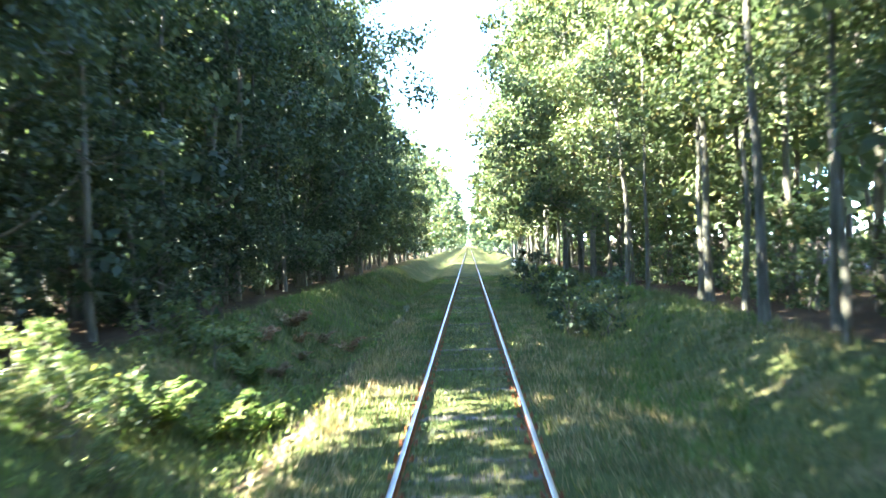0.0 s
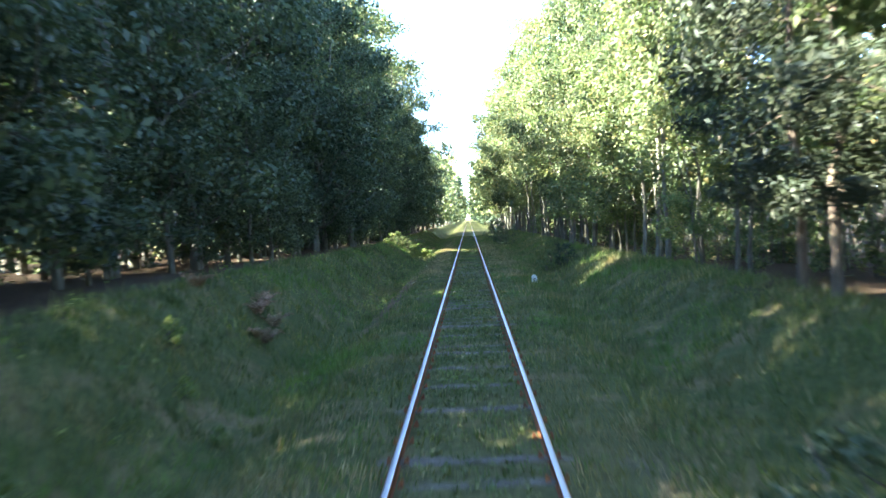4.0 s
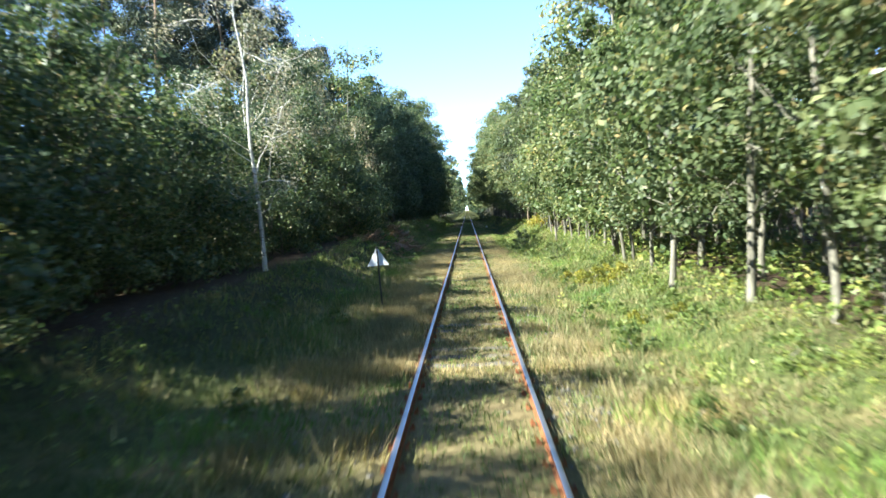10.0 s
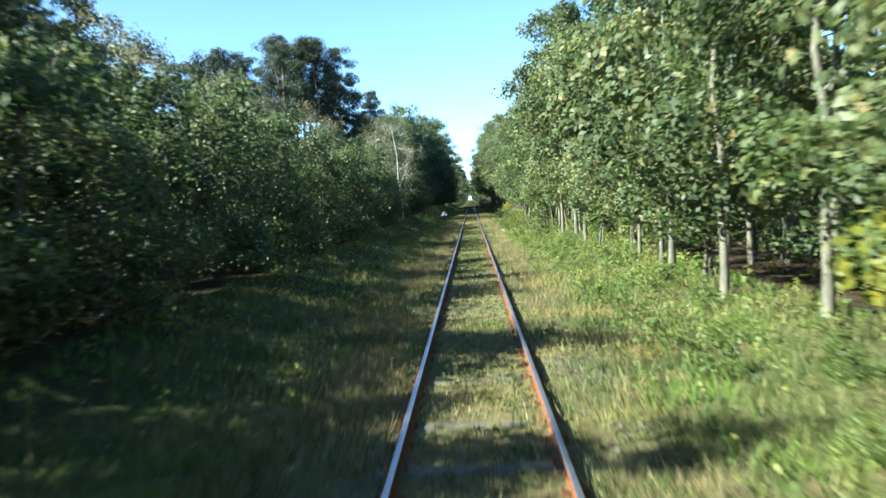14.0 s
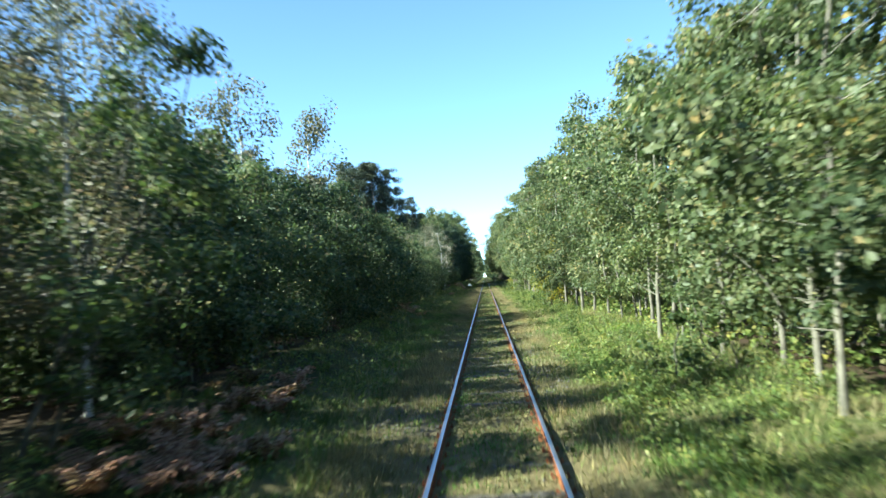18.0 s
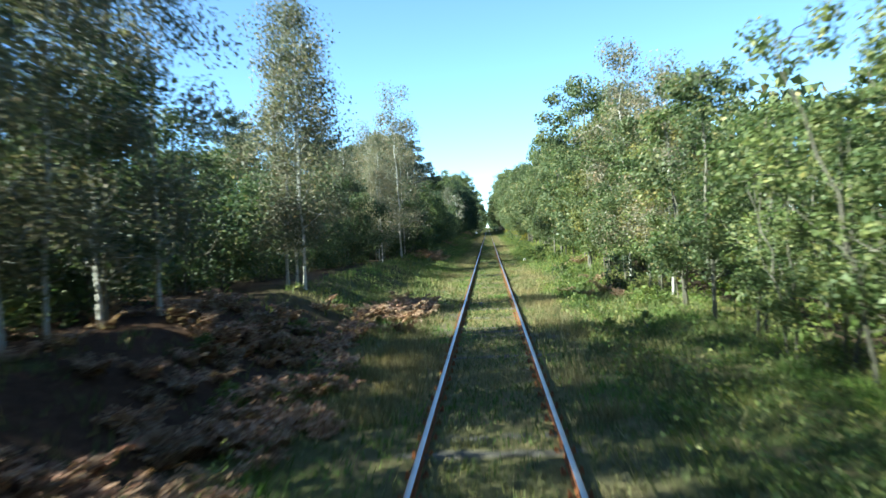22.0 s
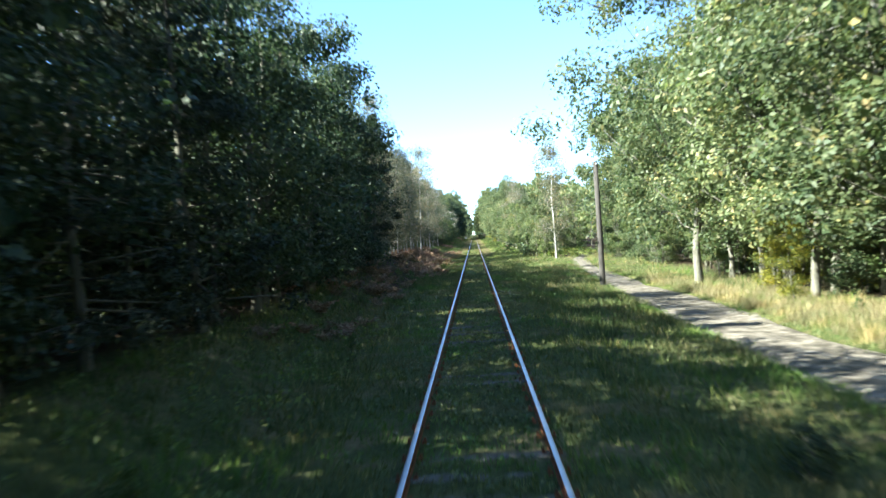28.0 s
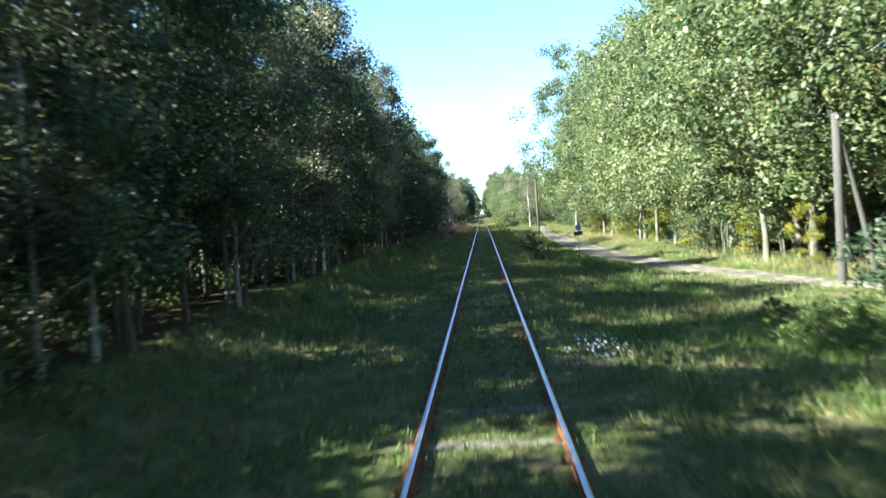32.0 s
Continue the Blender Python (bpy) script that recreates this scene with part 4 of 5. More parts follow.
def marker_stone():
    """A whitewashed distance stone with a rounded top."""
    bm = bmesh.new()
    outline = [(-0.1, -0.3), (0.1, -0.3), (0.1, 0.22), (0.085, 0.29), (0.05, 0.335), (0, 0.35), (-0.05, 0.335), (-0.085, 0.29), (-0.1, 0.22)]
    fr = [bm.verts.new((a, -0.075, b)) for a, b in outline]
    bk = [bm.verts.new((a, 0.075, b)) for a, b in outline]
    bm.faces.new(fr)
    bm.faces.new(bk[::-1])
    for i in range(len(outline)):
        j = (i + 1) % len(outline)
        bm.faces.new((fr[j], fr[i], bk[i], bk[j]))
    bmesh.ops.recalc_face_normals(bm, faces=bm.faces[:])
    bmesh.ops.bevel(bm, geom=bm.edges[:], offset=0.012, segments=2, affect="EDGES")
    root = new("marker_stone")
    part("stone", bm, CONCRETE, root)
    for k, z in ((0.07, 0.2), (0.05, 0.12)):
        part("mark", bevelled_box(k, 0.006, 0.03, (0, -0.077, z), 0.002), DARK_METAL, root, "faded dark painted bar")
    return tagged(root, "whitewashed concrete distance stone in the grass", "marker stone", group="distance stones")


stone = marker_stone()
stone.matrix_basis = spot(2.4, -18.3, 6, tilt=(0, 1), sink=0.06)
copy_thing(stone, spot(2.09, -117.8, -8, tilt=(0, -2), sink=0.07))
copy_thing(stone, spot(2.32, -218.0, 10, tilt=(2, 3), sink=0.08))


def triangle_sign(size, top, name="triangular_sign"):
    root = new(name)
    h = size * 0.866
    bm = bmesh.new()
    rim = [(-size / 2, top - h), (size / 2, top - h), (0, top)]
    for y in (0.0, 0.006):
        bm.faces.new([bm.verts.new((a, y, b)) for a, b in (rim if y == 0 else rim[::-1])])
    vs = bm.verts[:]
    bm.verts.ensure_lookup_table()
    front, back = vs[:3], vs[3:][::-1]
    for i in range(3):
        bm.faces.new((front[(i + 1) % 3], front[i], back[i], back[(i + 1) % 3]))
    bmesh.ops.recalc_face_normals(bm, faces=bm.faces[:])
    part("plate", bm, SIGN_GREY, root, "pale grey triangular plate")
    bm = bmesh.new()
    bmesh.ops.create_cone(bm, cap_ends=True, segments=10, radius1=0.022, radius2=0.02, depth=top + 0.45, matrix=Matrix.Translation((0, -0.024, (top - 0.45) / 2 + 0.01)))
    post = part("post", bm, DARK_METAL, root, "thin dark metal post")
    for z in (top - h * 0.75, top - h * 0.3):
        part("bracket", bevelled_box(0.06, 0.016, 0.025, (0, -0.01, z), 0.004), DARK_METAL, post)
    return root


sign = tagged(triangle_sign(0.54, 1.42), "back of a triangular metal sign on a thin dark post", "sign")
sign.matrix_basis = pose(-2.17, -103.0, float(land(-2.17, -103.0)) + 0.12, 0, -3, 4)
far_sign = tagged(triangle_sign(0.62, 1.1), "white triangular sign on a post beside the track", "sign")
far_sign.matrix_basis = pose(3.45, 62.0, float(land(3.45, 62.0)) + 0.25, 0, 2, 180)


def wire_pole(height, brace=False):
    root = new("wooden_pole")
    v, f = tube([(0, 0, -0.5), (0.01, 0, height * 0.5), (0, 0, height)], [0.14, 0.128, 0.11], 12)
    child("pole", mesh_from("pole", v + [(0, 0, height + 0.04)], f + [(24 + k, 24 + (k + 1) % 12, 36) for k in range(12)], POLE_WOOD, True), root)
    bracket = part("top_bracket", bevelled_box(0.05, 0.26, 0.05, (0.02, 0, height - 0.18), 0.01), DARK_METAL, root)
    for s in (-0.1, 0.1):
        bm = bmesh.new()
        bmesh.ops.create_cone(bm, cap_ends=True, segments=10, radius1=0.03, radius2=0.022, depth=0.09, matrix=Matrix.Translation((0.02, s, height - 0.1)))
        part("insulator", bm, CONCRETE, bracket, "small pale insulator")
    if brace:
        v, f = tube([(1.15, 0.1, -0.4), (0.6, 0.05, height * 0.45), (0.07, 0, height * 0.9)], [0.085, 0.08, 0.07], 10)
        child("brace", mesh_from("brace", v, f, POLE_WOOD, True), root, "reddish slanting wooden brace")
    return root


pole = tagged(wire_pole(5.85), "weathered wooden wire pole standing in the grass", "pole", group="wire poles")
pole.matrix_basis = pose(5.87, -307.5, -0.6, 0, -0.5, 0)
pole2 = tagged(wire_pole(4.9, True), "grey wooden pole propped by a slanting brace", "pole", group="wire poles")
pole2.matrix_basis = pose(10.4, -371.0, float(land(10.4, -371)), 0, 0, 0)


def small_signal():
    root = new("track_sign")
    v, f = tube([(0, 0, -0.3), (0, 0, 1.78)], [0.016, 0.015], 8)
    child("post", mesh_from("post", v, f, POLE_WOOD, True), root)
    bm = bmesh.new()
    bmesh.ops.create_cone(bm, cap_ends=True, segments=28, radius1=0.15, radius2=0.147, depth=0.01, matrix=Matrix.Translation((0, -0.03, 1.66)) @ Matrix.Rotation(radians(90), 4, "X"))
    part("plate", bm, SIGN_BLUE, root, "round blue enamel plate")
    part("box", bevelled_box(0.42, 0.14, 0.19, (0, 0.02, 1.38), 0.015), DARK_METAL, root, "dark metal box")
    return tagged(root, "round blue sign above a dark box on a thin post", "sign")


small_signal().matrix_basis = spot(4.62, -355.1, 8)

# ---- bushes and ferns ----


def fern(name, seed, leaf_mat, fronds=11, length=0.75, up=0.75):
    rng = np.random.default_rng(seed)
    tris, stems = [], []
    for i in range(fronds):
        a = i * 2.399 + rng.normal() * 0.2
        L = length * (0.7 + 0.5 * rng.random())
        d = np.array([math.cos(a), math.sin(a), 0])
        side = np.array([-math.sin(a), math.cos(a), 0])
        n = 12
        path = [d * L * f * (0.9 - 0.1 * f) + np.array([0, 0, up * L * (math.sin(f * 2.0)) * 0.85]) for f in np.linspace(0, 1, n + 1)]
        stems.append(tube([tuple(p) for p in path[::4]], [0.008, 0.006, 0.004, 0.002], 3))
        for k in range(2, n + 1):
            w = L * 0.27 * (1 - (k / n) ** 1.3) + 0.015
            p, q = path[k - 1], path[k]
            for s in (-1, 1):
                tip = (p + q) / 2 + side * s * w + d * w * 0.35 + np.array([0, 0, rng.normal() * 0.03 - w * 0.15])
                tris.append([p, (p * 0.35 + q * 0.65) + side * s * w * 0.3 + d * 0.03, tip, p + side * s * w * 0.4 - d * 0.01])
    root = new(name)
    v, f = join(stems)
    child("stem", mesh_from("stem", v, f, leaf_mat), root)
    child("frond", soup("frond", np.array(tris), leaf_mat), root)
    return root


brown = [tagged(fern("bracken_fern", 40 + i, BRACKEN_BROWN, 10 + i, 0.7, 0.62), "withered brown bracken fern", "fern", group="withered bracken") for i in range(3)]
green = [tagged(fern("fern", 50 + i, FERN_GREEN, 10 + i, 0.75, 0.8), "bright green fern beside the ditch", "fern", group="ferns") for i in range(2)]
used = set()


def put(protos, x, y, size):
    p = random.choice(protos)
    m = spot(x, y, random.uniform(0, 360), size, (random.uniform(-8, 8), random.uniform(-8, 8)), 0.02)
    if p in used:
        copy_thing(p, m).matrix_basis = m
    else:
        used.add(p)
        p.matrix_basis = m


random.seed(11)
for _ in range(160):
    y = random.uniform(-298, -246)
    put(brown, (random.uniform(-3.2, -2.0) if y > -254 else random.uniform(-5.2, -2.5)) + 0.3 * math.sin(y * 0.4), y, random.uniform(0.55, 0.98))
for x0, y0, n in ((-3.6, -73, 20), (-4.8, -79, 16), (-4.6, -68, 14), (-4.9, -124.5, 2), (-4.2, -207, 12), (-3.6, -212, 14), (-4.7, -213.5, 10), (4.6, -227, 6), (-5, -170, 8), (-3.6, -312, 10), (-3.8, -325, 8), (3.2, -243, 5), (-4.5, -33, 5), (-4.5, 20, 8)):
    for _ in range(n):
        put(brown, x0 + random.gauss(0, 0.5), y0 + random.gauss(0, 1.6), random.uniform(0.5, 1.0))
for x0, y0, n in ((-3.4, 13.8, 5), (-3.9, 11.5, 5), (-4.6, 16, 4)):
    for _ in range(n):
        put(green, x0 + random.gauss(0, 0.3), y0 + random.gauss(0, 0.7), random.uniform(0.7, 1.1))


def bracken_carpet():
    """Withered fronds between the single ferns, too many to count."""
    rng, got = random.Random(77), []
    for k in range(760):
        src = brown[k % 3].children
        me = [c for c in src if c.name.startswith("frond")][0].data
        co = np.empty(len(me.vertices) * 3, np.float32)
        me.vertices.foreach_get("co", co)
        if k < 340:
            y = rng.uniform(-300, -246)
            x = rng.uniform(-3.3, -2.0) if y > -254 else rng.uniform(-4.8, -2.3) + 0.4 * math.sin(y * 0.4)
        elif k > 420:
            y = rng.uniform(-318, -250)
            x = rng.uniform(-8.0, -4.0) if y > -300 else rng.uniform(-6.5, -3.2)
        else:
            y = rng.uniform(-82, -62)
            x = rng.uniform(-6.5, -3.0)
        if x < (-4.2 if y > -286 else -3.4) and y > -314 and k % 5 < 3:
            continue
        m = np.array(spot(x, y, rng.uniform(0, 360), rng.uniform(0.45, 0.82), (rng.uniform(-12, 12), rng.uniform(-12, 12)), 0.05))
        got.append((co.reshape(-1, 3) @ m[:3, :3].T + m[:3, 3]).reshape(-1, 4, 3))
    tagged(new("bracken_carpet", soup("bracken_carpet", np.concatenate(got), BRACKEN_BROWN)), "low carpet of withered reddish-brown bracken", "ferns", kind="stuff")


bracken_carpet()
for x, y, s, k in ((3.35, -73.0, 0.95, "column"), (3.15, -75.9, 0.85, "bush"), (6.6, -129.7, 1.8, "bush"), (5.4, -118.3, 1.1, "bush"), (3.05, -236.0, 0.7, "bush"), (3.92, -72.1, 0.7, "bush"), (3.79, -88.4, 0.8, "bush"), (4.1, -12.9, 0.85, "dark_bush"), (3.6, -12.1, 0.95, "bush"),
                   (2.9, 22.3, 1.5, "dark_bush"), (2.94, 39.8, 1.8, "dark_bush"), (3.1, 33, 1.0, "bush"), (4.46, -243.4, 1.0, "dark_bush"), (-4.3, 10.2, 0.8, "bush"), (-4.6, 9.0, 0.85, "bush"), (-3.9, 8.6, 0.6, "bush"), (-5.1, 9.9, 0.9, "bush"), (-5.0, 8.2, 0.8, "bush"),
                   (-4.9, 14.2, 1.0, "bush"), (4.2, -124, 1.5, "bush"), (4.6, -167.6, 1.5, "bush"), (4.5, -205, 1.4, "bush"),
                   (4.9, -272, 2.0, "bush"), (5.2, -269.5, 2.4, "bush"), (9.2, -377.6, 1.6, "dark_bush"), (8.8, -378.4, 1.3, "dark_bush"), (9.3, -369.4, 2.2, "bush"), (2.7, -44, 0.9, "dark_bush")):
    plant(k, x, y, s, tilt=(0, 0))
for _ in range(16):
    plant("dark_bush", random.uniform(-17, -7), random.uniform(4, 19), random.uniform(1.2, 2.0))
for x, y, s in ((2.87, -344.7, 1.0), (3.3, -343.4, 0.6), (2.8, -354.4, 0.55), (3.3, -338, 0.45), (-4.2, -348, 0.75), (9.0, -379.3, 1.0)):
    plant("dark_bush", x, y, s, tilt=(0, 0))
random.seed(21)
for _ in range(215):
    y = random.uniform(-255, -62)
    plant("weed", random.uniform(2.3, 4.9), y, random.uniform(0.45, 1.1), tilt=(0, 0))
for _ in range(70):
    y = random.uniform(-380, -30)
    plant("weed", random.uniform(-4.8, -2.4), y, random.uniform(0.4, 0.9), tilt=(0, 0))
for x, y, s in ((3.1, -97.4, 0.8), (3.5, -97.9, 0.9), (3.8, -98.6, 1.0), (4.2, -98.2, 0.8), (4.4, -99.3, 0.9), (4.0, -99.9, 0.7), (3.4, -106.5, 0.6), (4.1, -107.5, 0.7)):
    plant("yellow_weed", x, y, s, tilt=(0, 0))
for _ in range(26):
    plant("weed", 6.2 + random.gauss(0, 0.8), -381 + random.gauss(0, 1.2), random.uniform(0.6, 1.1), tilt=(0, 0))
# taller hazels behind the thin birch
for k, (x, y) in enumerate(((-8.4, -112.0), (-8.7, -109.6), (-8.3, -107.4), (-8.8, -105.2), (-8.5, -103.0), (-8.9, -100.8), (-8.6, -98.6), (-10.6, -110.4), (-10.9, -106.2), (-10.7, -102.0))):
    plant("hazel", x, y, 0.98 + 0.04 * (k % 3), turn=k * 77.0, variant=k % 3, tilt=(0, 0), detail=k // 7)

# ---- grass ----


def blades(rng, x, y, height, spread, per, width):
    """Bent triangular blades in tufts at the given spots: an array (pieces, 3, 3)."""
    n = len(x)
    x, y, h = np.repeat(x, per), np.repeat(y, per), np.repeat(height, per) * (0.55 + 0.65 * rng.random(n * per))
    a = rng.random(n * per) * 2 * math.pi
    r = np.repeat(spread, per) * rng.random(n * per) ** 0.5
    bx, by = x + np.cos(a) * r, y + np.sin(a) * r
    bz = land(bx, by) - 0.02
    lean = h * (0.15 + 0.55 * rng.random(n * per))
    b = a + rng.normal(size=n * per) * 0.8
    tip = np.stack([bx + np.cos(b) * lean, by + np.sin(b) * lean, bz + h], 1)
    w = width * (0.6 + 0.8 * rng.random(n * per))
    c = rng.random(n * per) * math.pi
    dx, dy = np.cos(c) * w, np.sin(c) * w
    return np.stack([np.stack([bx - dx, by - dy, bz], 1), np.stack([bx + dx, by + dy, bz], 1), tip], 1)


def off_rails(x):
    return np.abs(np.abs(x) - 0.7475) > 0.1


STEP, FIRST_SLEEPER = 0.733, -410.0


def sleeper_is_bare(k):
    """Some of the sleepers show through the growth."""
    along = FIRST_SLEEPER + np.asarray(k) * STEP
    share = np.interp(along, [-380, -345, -300, -255, -60, -45, -20], [0.3, 0.25, 0.08, 0.34, 0.34, 0.4, 0.55])
    return np.mod(np.sin(np.asarray(k) * 12.9898) * 4375.85, 1.0) < share


def covered(x, y):
    """False on the bare sleepers, where hardly any grass stands."""
    k = np.round((y - FIRST_SLEEPER) / STEP)
    near = np.abs(y - FIRST_SLEEPER - k * STEP) < 0.13
    return ~(near & sleeper_is_bare(k) & (np.abs(x) < 0.66) & (waves(x * 5 + k, y * 0.7) < 0.05))


def grass_cover():
    rng = np.random.default_rng(3)
    n = 165000
    y = rng.uniform(-412, 60, n)
    x = rng.uniform(-5.6, 6.2, n)
    wide = rng.random(n) < 0.12
    x = np.where(wide & (y < -276), rng.uniform(5, 12.5, n), x)
    patch = waves(x * 1.7 + 3, y * 0.8) + rng.normal(size=n) * 0.5
    keep = (patch > -0.75) & off_rails(x)
    inside = np.abs(x) < 0.65
    keep |= inside & off_rails(x)
    way = np.interp(-y, [-p[1] for p in WAY], [p[0] for p in WAY])
    wide_way = np.interp(-y, [296, 316, 366, 376], [0, 1.2, 1.05, 0])
    keep &= covered(x, y)
    keep &= ~((x < -3.0 + 0.4 * np.sin(y * 0.4)) & (y < -250) & (y > -314) & (rng.random(n) < np.where(y < -286, 0.6, 0.85)))
    keep &= ~((x < -3.7 + 0.5 * np.sin(y * 0.31)) & (y < -60) & (y > -250) & (rng.random(n) < 0.5))
    keep &= ~((np.abs(x + 2.45) < 0.3) & (np.abs(y - 4) < 34) & (rng.random(n) < 0.8))
    keep &= ~((y < -252) & (x - way > -0.85) & (x - way < 0.85 + wide_way))
    x, y = x[keep], y[keep]
    ax = np.abs(x)
    h = np.where(ax < 0.65, 0.085, np.where(ax < 2.0, 0.12, 0.2)) * rng.uniform(0.5, 1.5, len(x))
    tagged(new("grass", soup("grass", blades(rng, x, y, h, np.full(len(x), 0.15), 6, 0.012), GRASS_BLADE)), "rough green grass over the track and the banks", "grass", kind="stuff")
    # grass along both edges and the middle of the sandy way
    n = 17000
    y = rng.uniform(-392, -255, n)
    way = np.interp(-y, [-p[1] for p in WAY], [p[0] for p in WAY])
    side = rng.choice([-0.68, 0.68, 0.0], n, p=[0.44, 0.44, 0.12])
    far_edge = np.interp(-y, [296, 316, 366, 376], [0, 1.2, 1.05, 0])
    x = way + side + np.where(side > 0, far_edge, np.where(side == 0, far_edge * 0.5, 0)) + rng.normal(size=n) * np.where(side == 0, 0.12, 0.2)
    h = np.where(side == 0, 0.06, 0.12) * rng.uniform(0.5, 1.4, n)
    tagged(new("verge_grass", soup("verge_grass", blades(rng, x, y, h, np.full(n, 0.1), 7, 0.009), GRASS_BLADE)), "grass growing over the edges of the sandy road", "grass", kind="stuff")
    # tall straw grass on the sunny verge beyond the sandy way
    n = 15000
    y = rng.uniform(-396, -268, n)
    way = np.interp(-y, [-p[1] for p in WAY], [p[0] for p in WAY]) + np.interp(-y, [296, 316, 366, 376], [0, 1.2, 1.05, 0])
    x = way + 0.75 + rng.random(n) ** 1.3 * 3.6
    clump = waves(x * 1.2 + 4, y * 0.8 + 1) + rng.normal(size=n) * 0.35
    x, y, clump = x[clump > -0.2], y[clump > -0.2], clump[clump > -0.2]
    h = rng.uniform(0.18, 0.42, len(x))
    dead = clump + rng.normal(size=len(x)) * 0.3 > 0.15
    for which, mat, name, label in ((dead, DRY_BLADE, "straw_grass", "tall straw-coloured grass beside the sandy road"), (~dead, GRASS_BLADE, "tall_grass", "tall green grass beside the sandy road")):
        tagged(new(name, soup(name, blades(rng, x[which], y[which], h[which], np.full(which.sum(), 0.14), 7, 0.009), mat)), label, "grass", kind="stuff")
    # short growth over the old track bed
    n = 44000
    y = rng.uniform(-408, 40, n)
    x = rng.uniform(-2.3, 2.3, n)
    keep = covered(x, y) & off_rails(x) & (waves(x * 2.2 + 1, y * 1.4) + rng.normal(size=n) * 0.4 > -0.5)
    x, y = x[keep], y[keep]
    h = np.where(np.abs(x) < 0.65, 0.075, 0.11) * rng.uniform(0.6, 1.5, len(x))
    tagged(new("short_grass", soup("short_grass", blades(rng, x, y, h, np.full(len(x), 0.1), 4, 0.008), GRASS_BLADE)), "short thin grass growing over the track bed", "grass", kind="stuff")
    n = 42000
    y = np.where(rng.random(n) < 0.3, rng.uniform(-112, -76, n), rng.uniform(-262, -40, n))
    pick = rng.random(n)
    x = np.where(pick < 0.42, rng.normal(-1.55, 0.4, n), np.where(pick < 0.86, rng.normal(1.75, 0.6, n), rng.uniform(-0.6, 0.6, n)))
    clump = waves(x * 1.3 + 9, y * 0.9 + 4) + 0.5 * np.sin(y * 0.33 + x) + rng.normal(size=n) * 0.22
    keep = (clump > np.where((y < -78) & (y > -112), -0.25, 0.22)) & off_rails(x) & covered(x, y)
    x, y = x[keep], y[keep]
    h = np.where(np.abs(x) < 0.65, 0.1, 0.17) * rng.uniform(0.55, 1.45, len(x))
    # taller tussocks of dead grass on the shoulders
    k, each = 1000, 18
    cx = np.where(rng.random(k) < 0.56, rng.normal(-1.95, 0.45, k), rng.normal(1.95, 0.55, k))
    cy = rng.uniform(-262, -42, k)
    good = (np.abs(cx) > 1.05) & (waves(cx * 0.5 + 4, cy * 0.3) > -0.25)
    cx, cy = cx[good], cy[good]
    tx, ty = np.repeat(cx, each) + rng.normal(size=len(cx) * each) * 0.2, np.repeat(cy, each) + rng.normal(size=len(cx) * each) * 0.26
    th = np.repeat(rng.uniform(0.18, 0.34, len(cx)), each) * rng.uniform(0.6, 1.2, len(tx))
    ok = np.abs(tx) > 0.9
    tagged(new("grass_tussocks", soup("grass_tussocks", blades(rng, tx[ok], ty[ok], th[ok], np.full(ok.sum(), 0.1), 9, 0.006), DRY_BLADE)), "fluffy straw-coloured grass tussocks on the shoulders", "grass", kind="stuff")
    # faded brown tufts in the shade of the first stretch
    n = 9000
    fy = rng.uniform(-48, 42, n)
    fx = np.where(rng.random(n) < 0.5, rng.normal(-1.75, 0.45, n), rng.normal(1.9, 0.75, n))
    faded = (waves(fx * 1.1 + 2, fy * 0.7 + 5) + rng.normal(size=n) * 0.3 > 0.1) & (np.abs(fx) > 0.92)
    fx, fy = fx[faded], fy[faded]
    tagged(new("faded_grass", soup("faded_grass", blades(rng, fx, fy, rng.uniform(0.1, 0.24, len(fx)), np.full(len(fx), 0.14), 7, 0.007), DRY_BLADE)), "faded brown grass on the shaded shoulders of the track", "grass", kind="stuff")
    tagged(new("dry_grass", soup("dry_grass", blades(rng, x, y, h, np.full(len(x), 0.15), 11, 0.0065), DRY_BLADE)), "tufts of dry straw-coloured grass beside the rails", "grass", kind="stuff")


grass_cover()


def undergrowth():
    """Broad leaves of low herbs on the banks."""
    rng = np.random.default_rng(12)
    n = 26000
    right = rng.random(n) < 0.66
    y = np.where(right, rng.uniform(-270, -50, n), rng.uniform(-405, 40, n))
    x = np.where(right, rng.uniform(1.9, 5.8, n), rng.uniform(-5.6, -2.2, n))
    keep = (waves(x * 1.1 + 2, y * 0.7 + 8) + rng.normal(size=n) * 0.4 > -0.1) & ~((x < -3.0) & (y < -250) & (y > -314))
    x, y = x[keep], y[keep]
    c = np.stack([x, y, land(x, y) + rng.uniform(0.04, 0.24, len(x))], 1)
    q = leaves(rng, c, np.full((len(x), 3), 0.15), 7, 0.068, 1.1, 0.75)
    # under the trees of the eastern wood
    n = 8000
    x, y = rng.uniform(5.4, 11.5, n), rng.uniform(-276, -40, n)
    keep = waves(x * 0.9 + 6, y * 0.6 + 3) + rng.normal(size=n) * 0.4 > -0.35
    x, y = x[keep], y[keep]
    c = np.stack([x, y, land(x, y) + rng.uniform(0.05, 0.4, len(x))], 1)
    q = np.concatenate([q, leaves(rng, c, np.full((len(x), 3), 0.2), 6, 0.15, 1.1, 0.75)])
    tagged(new("herb_layer", soup("herb_layer", q, FERN_GREEN)), "low broad-leaved green herbs on the banks", "herbs", kind="stuff")


undergrowth()


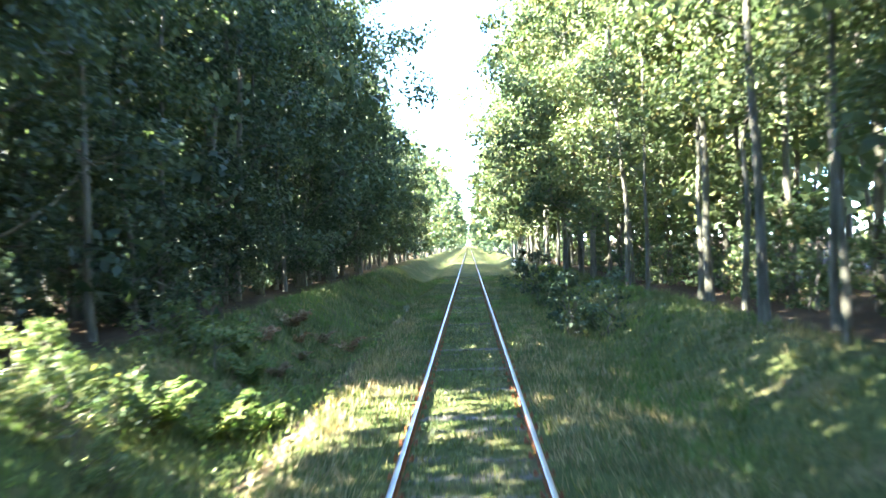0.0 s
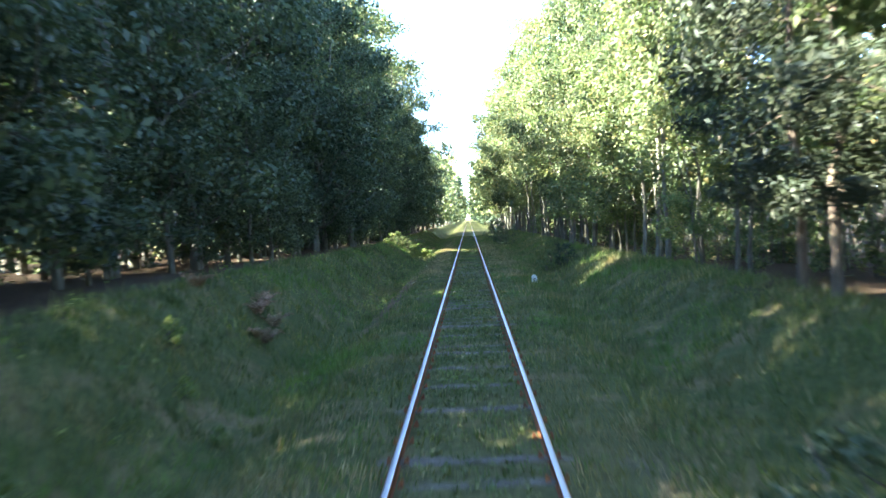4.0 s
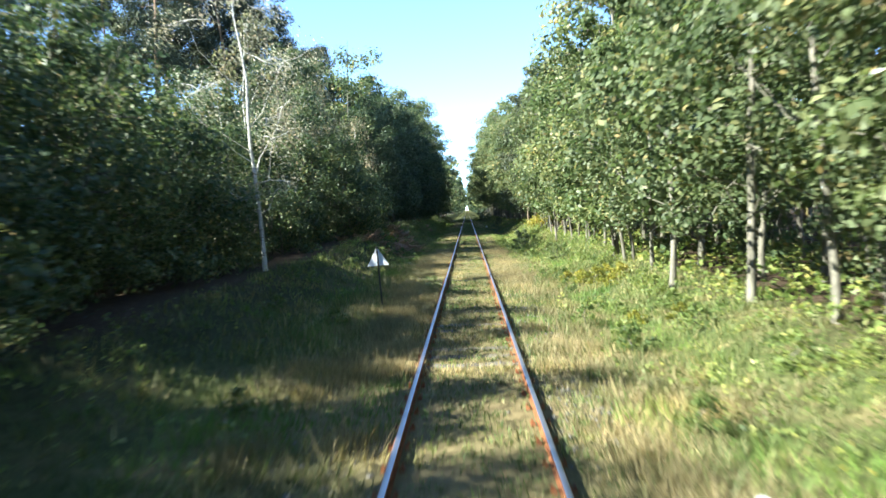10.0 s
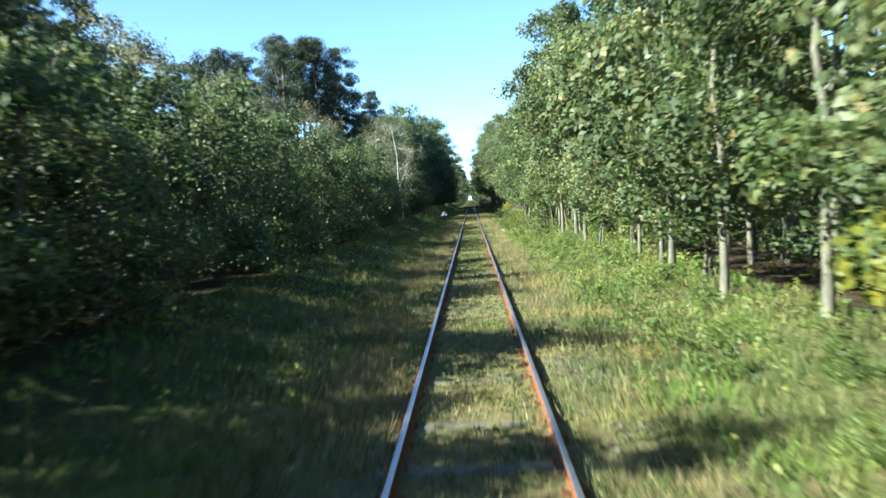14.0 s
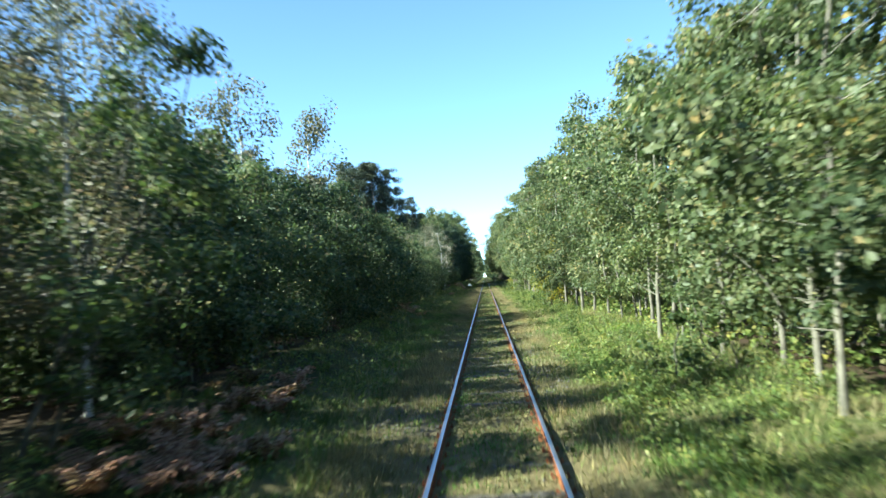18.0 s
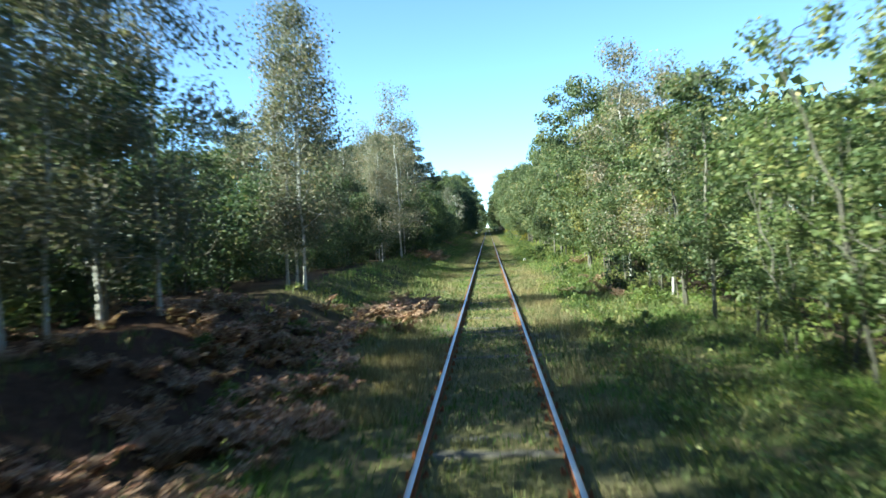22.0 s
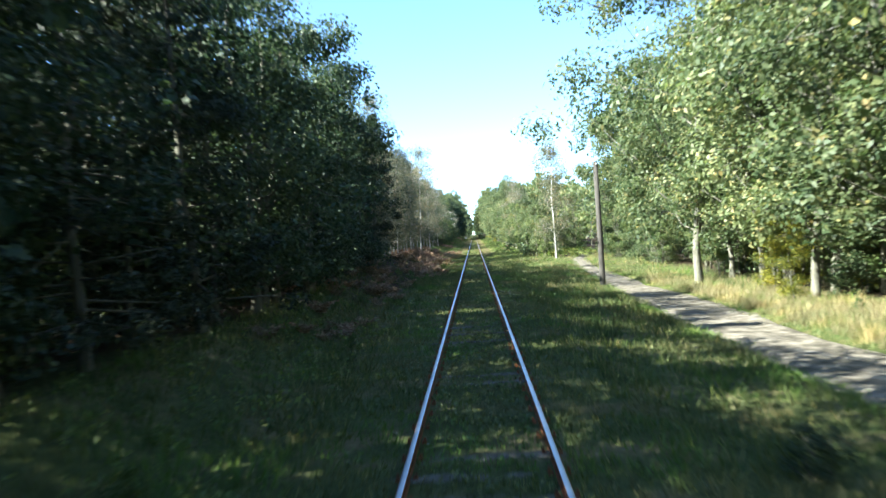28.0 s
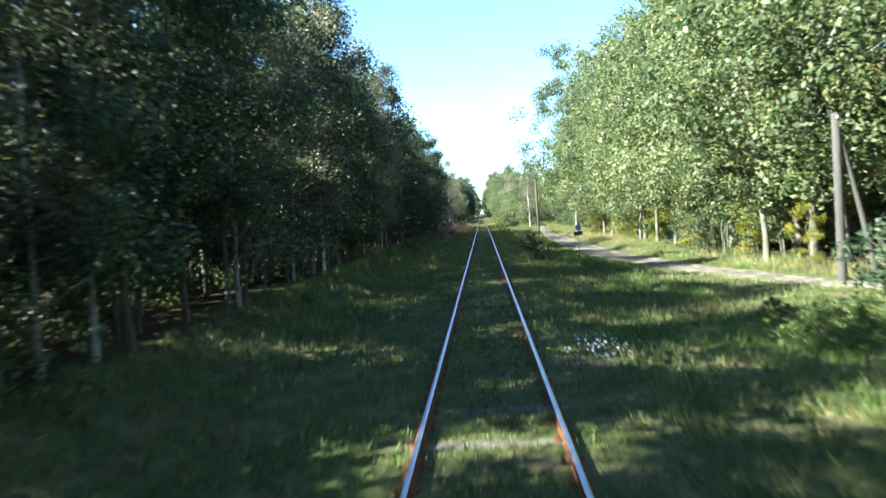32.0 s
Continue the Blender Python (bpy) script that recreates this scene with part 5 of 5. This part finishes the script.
def track_cover():
    """Moss and clover between and beside the rails."""
    rng = np.random.default_rng(17)
    n = 52000
    y = rng.uniform(-408, 30, n)
    x = np.where(rng.random(n) < 0.55, rng.uniform(-0.66, 0.66, n), rng.uniform(-2.2, 2.2, n))
    keep = off_rails(x) & covered(x, y) & (waves(x * 3 + 7, y * 2.3 + 1) + rng.normal(size=n) * 0.35 > -0.15)
    x, y = x[keep], y[keep]
    c = np.stack([x, y, land(x, y) + rng.uniform(0.005, 0.05, len(x))], 1)
    tagged(new("moss", soup("moss", leaves(rng, c, np.full((len(x), 3), 0.05), 5, 0.042, 1.3, 0.8), GRASS_BLADE)), "low moss and clover growing over the track bed", "moss", kind="stuff")


track_cover()


def flowers():
    rng = np.random.default_rng(8)
    n = 85
    x, y = 1.75 + rng.normal(size=n) * 0.25, -382.8 + rng.normal(size=n) * 0.7
    c = np.stack([x, y, land(x, y) + rng.uniform(0.12, 0.3, n)], 1)
    q = leaves(rng, c, np.full((n, 3), 0.02), 4, 0.027, 1.0, 0.9)
    tagged(new("white_flowers", soup("white_flowers", q, FLOWER)), "patch of small white flowers in the grass", "flowers", kind="stuff")


flowers()


def pebbles():
    rng = np.random.default_rng(9)
    n = 15000
    y = rng.uniform(-258, -40, n)
    x = np.where(rng.random(n) < 0.5, rng.uniform(-2.0, -0.88, n), rng.uniform(0.88, 1.7, n))
    inner = rng.random(n) < 0.12
    x = np.where(inner, rng.uniform(-0.55, 0.55, n), x)
    keep = waves(x * 0.6 + 5, y * 0.45 + 2) + rng.normal(size=n) * 0.12 > 0.3
    x, y = x[keep], y[keep]
    n = len(x)
    r = rng.uniform(0.015, 0.045, n)
    c = np.stack([x, y, land(x, y) + r * 0.3], 1)
    ax = [np.array(v, float) for v in ((1, 0, 0), (0, 1, 0), (-1, 0, 0), (0, -1, 0), (0, 0, 0.7), (0, 0, -0.7))]
    pts = [c + (v * rng.uniform(0.7, 1.3, (n, 1))) * r[:, None] for v in ax]
    tri = []
    for i in range(4):
        tri.append(np.stack([pts[i], pts[(i + 1) % 4], pts[4]], 1))
    tagged(new("ballast_stones", soup("ballast_stones", np.concatenate(tri), STONE)), "scattered pale ballast stones", "stones", kind="stuff")


pebbles()

# ---- sleepers and fastenings ----


def sleeper_shape(seed):
    """Corners and faces of one worn sleeper: its top is uneven and its ends lie deeper in the ground."""
    rng = random.Random(seed)
    outline = [(-0.12, -0.07), (-0.12, 0.045), (-0.1, 0.068), (-0.03, 0.07), (0.04, 0.07), (0.1, 0.067), (0.12, 0.045), (0.12, -0.07)]
    xs = [-1.25, -1.18, -0.95, -0.75, -0.6, -0.45, -0.3, -0.14, 0.02, 0.17, 0.32, 0.47, 0.62, 0.76, 0.96, 1.18, 1.25]
    n, verts, faces = len(outline), [], []
    for x in xs:
        end = 0.03 * max(0.0, abs(x) - 0.7) / 0.4
        for a, b in outline:
            verts.append((x, a + rng.uniform(-0.012, 0.012), b - end + (rng.uniform(-0.017, 0.013) if b > 0 else 0)))
    for i in range(len(xs) - 1):
        for k in range(n):
            j = (k + 1) % n
            faces.append((i * n + k, i * n + j, (i + 1) * n + j, (i + 1) * n + k))
    return verts, faces + [tuple(range(n))[::-1], tuple(range(len(verts) - n, len(verts)))]


random.seed(31)
outlines = [sleeper_shape(i) for i in range(6)]
shapes = [mesh_from("sleeper", v, f, SLEEPER) for v, f in outlines]
rest_v, rest_f, fast_v, fast_f = [], [], [], []
BOX_F = [(0, 1, 2, 3), (7, 6, 5, 4), (0, 4, 5, 1), (1, 5, 6, 2), (2, 6, 7, 3), (3, 7, 4, 0)]


def add_box(vs, fs, c, s, top=1.0):
    o = len(vs)
    for z in (1, -1):
        for a, b in ((-1, -1), (1, -1), (1, 1), (-1, 1)):
            k = top if z > 0 else 1.0
            vs.append((c[0] + a * s[0] * k, c[1] + b * s[1] * k, c[2] + z * s[2]))
    fs += [tuple(o + i for i in q) for q in BOX_F]


made = 0
y = FIRST_SLEEPER
while y < 60:
    bare = bool(sleeper_is_bare(round((y - FIRST_SLEEPER) / STEP)))
    z = -0.216 + random.uniform(-0.01, 0.012) + (0.026 if -373.6 < y < -372 or bare else -0.004)
    if -400 < y < -181 and made < 300:
        ob = child("sleeper", shapes[made * 5 % 6], track)
        ob.matrix_basis = pose(random.uniform(-0.03, 0.03), y, z, random.uniform(-1, 1), random.uniform(-0.6, 0.6), random.uniform(-0.8, 0.8))
        made += 1
    else:
        v, f = outlines[random.randrange(6)]
        rest_f += [tuple(i + len(rest_v) for i in q) for q in f]
        rest_v += [(a, b + y, c + z) for a, b, c in v]
    for sx in (-0.7475, 0.7475):
        for d in (-0.085, 0.085):
            add_box(fast_v, fast_f, (sx + d, y, -0.118), (0.03, 0.045, 0.02), 0.8)
            add_box(fast_v, fast_f, (sx + d * 1.1, y, -0.085), (0.013, 0.013, 0.02))
    y += STEP
tagged(child("sleeper_row", mesh_from("sleeper_row", rest_v, rest_f, SLEEPER), track, "weathered sleepers sunk in grass"), kind="stuff")
tagged(child("rail_clips", mesh_from("rail_clips", fast_v, fast_f, RUST), track, "rusty clips and bolts at the rail foot"), kind="stuff")
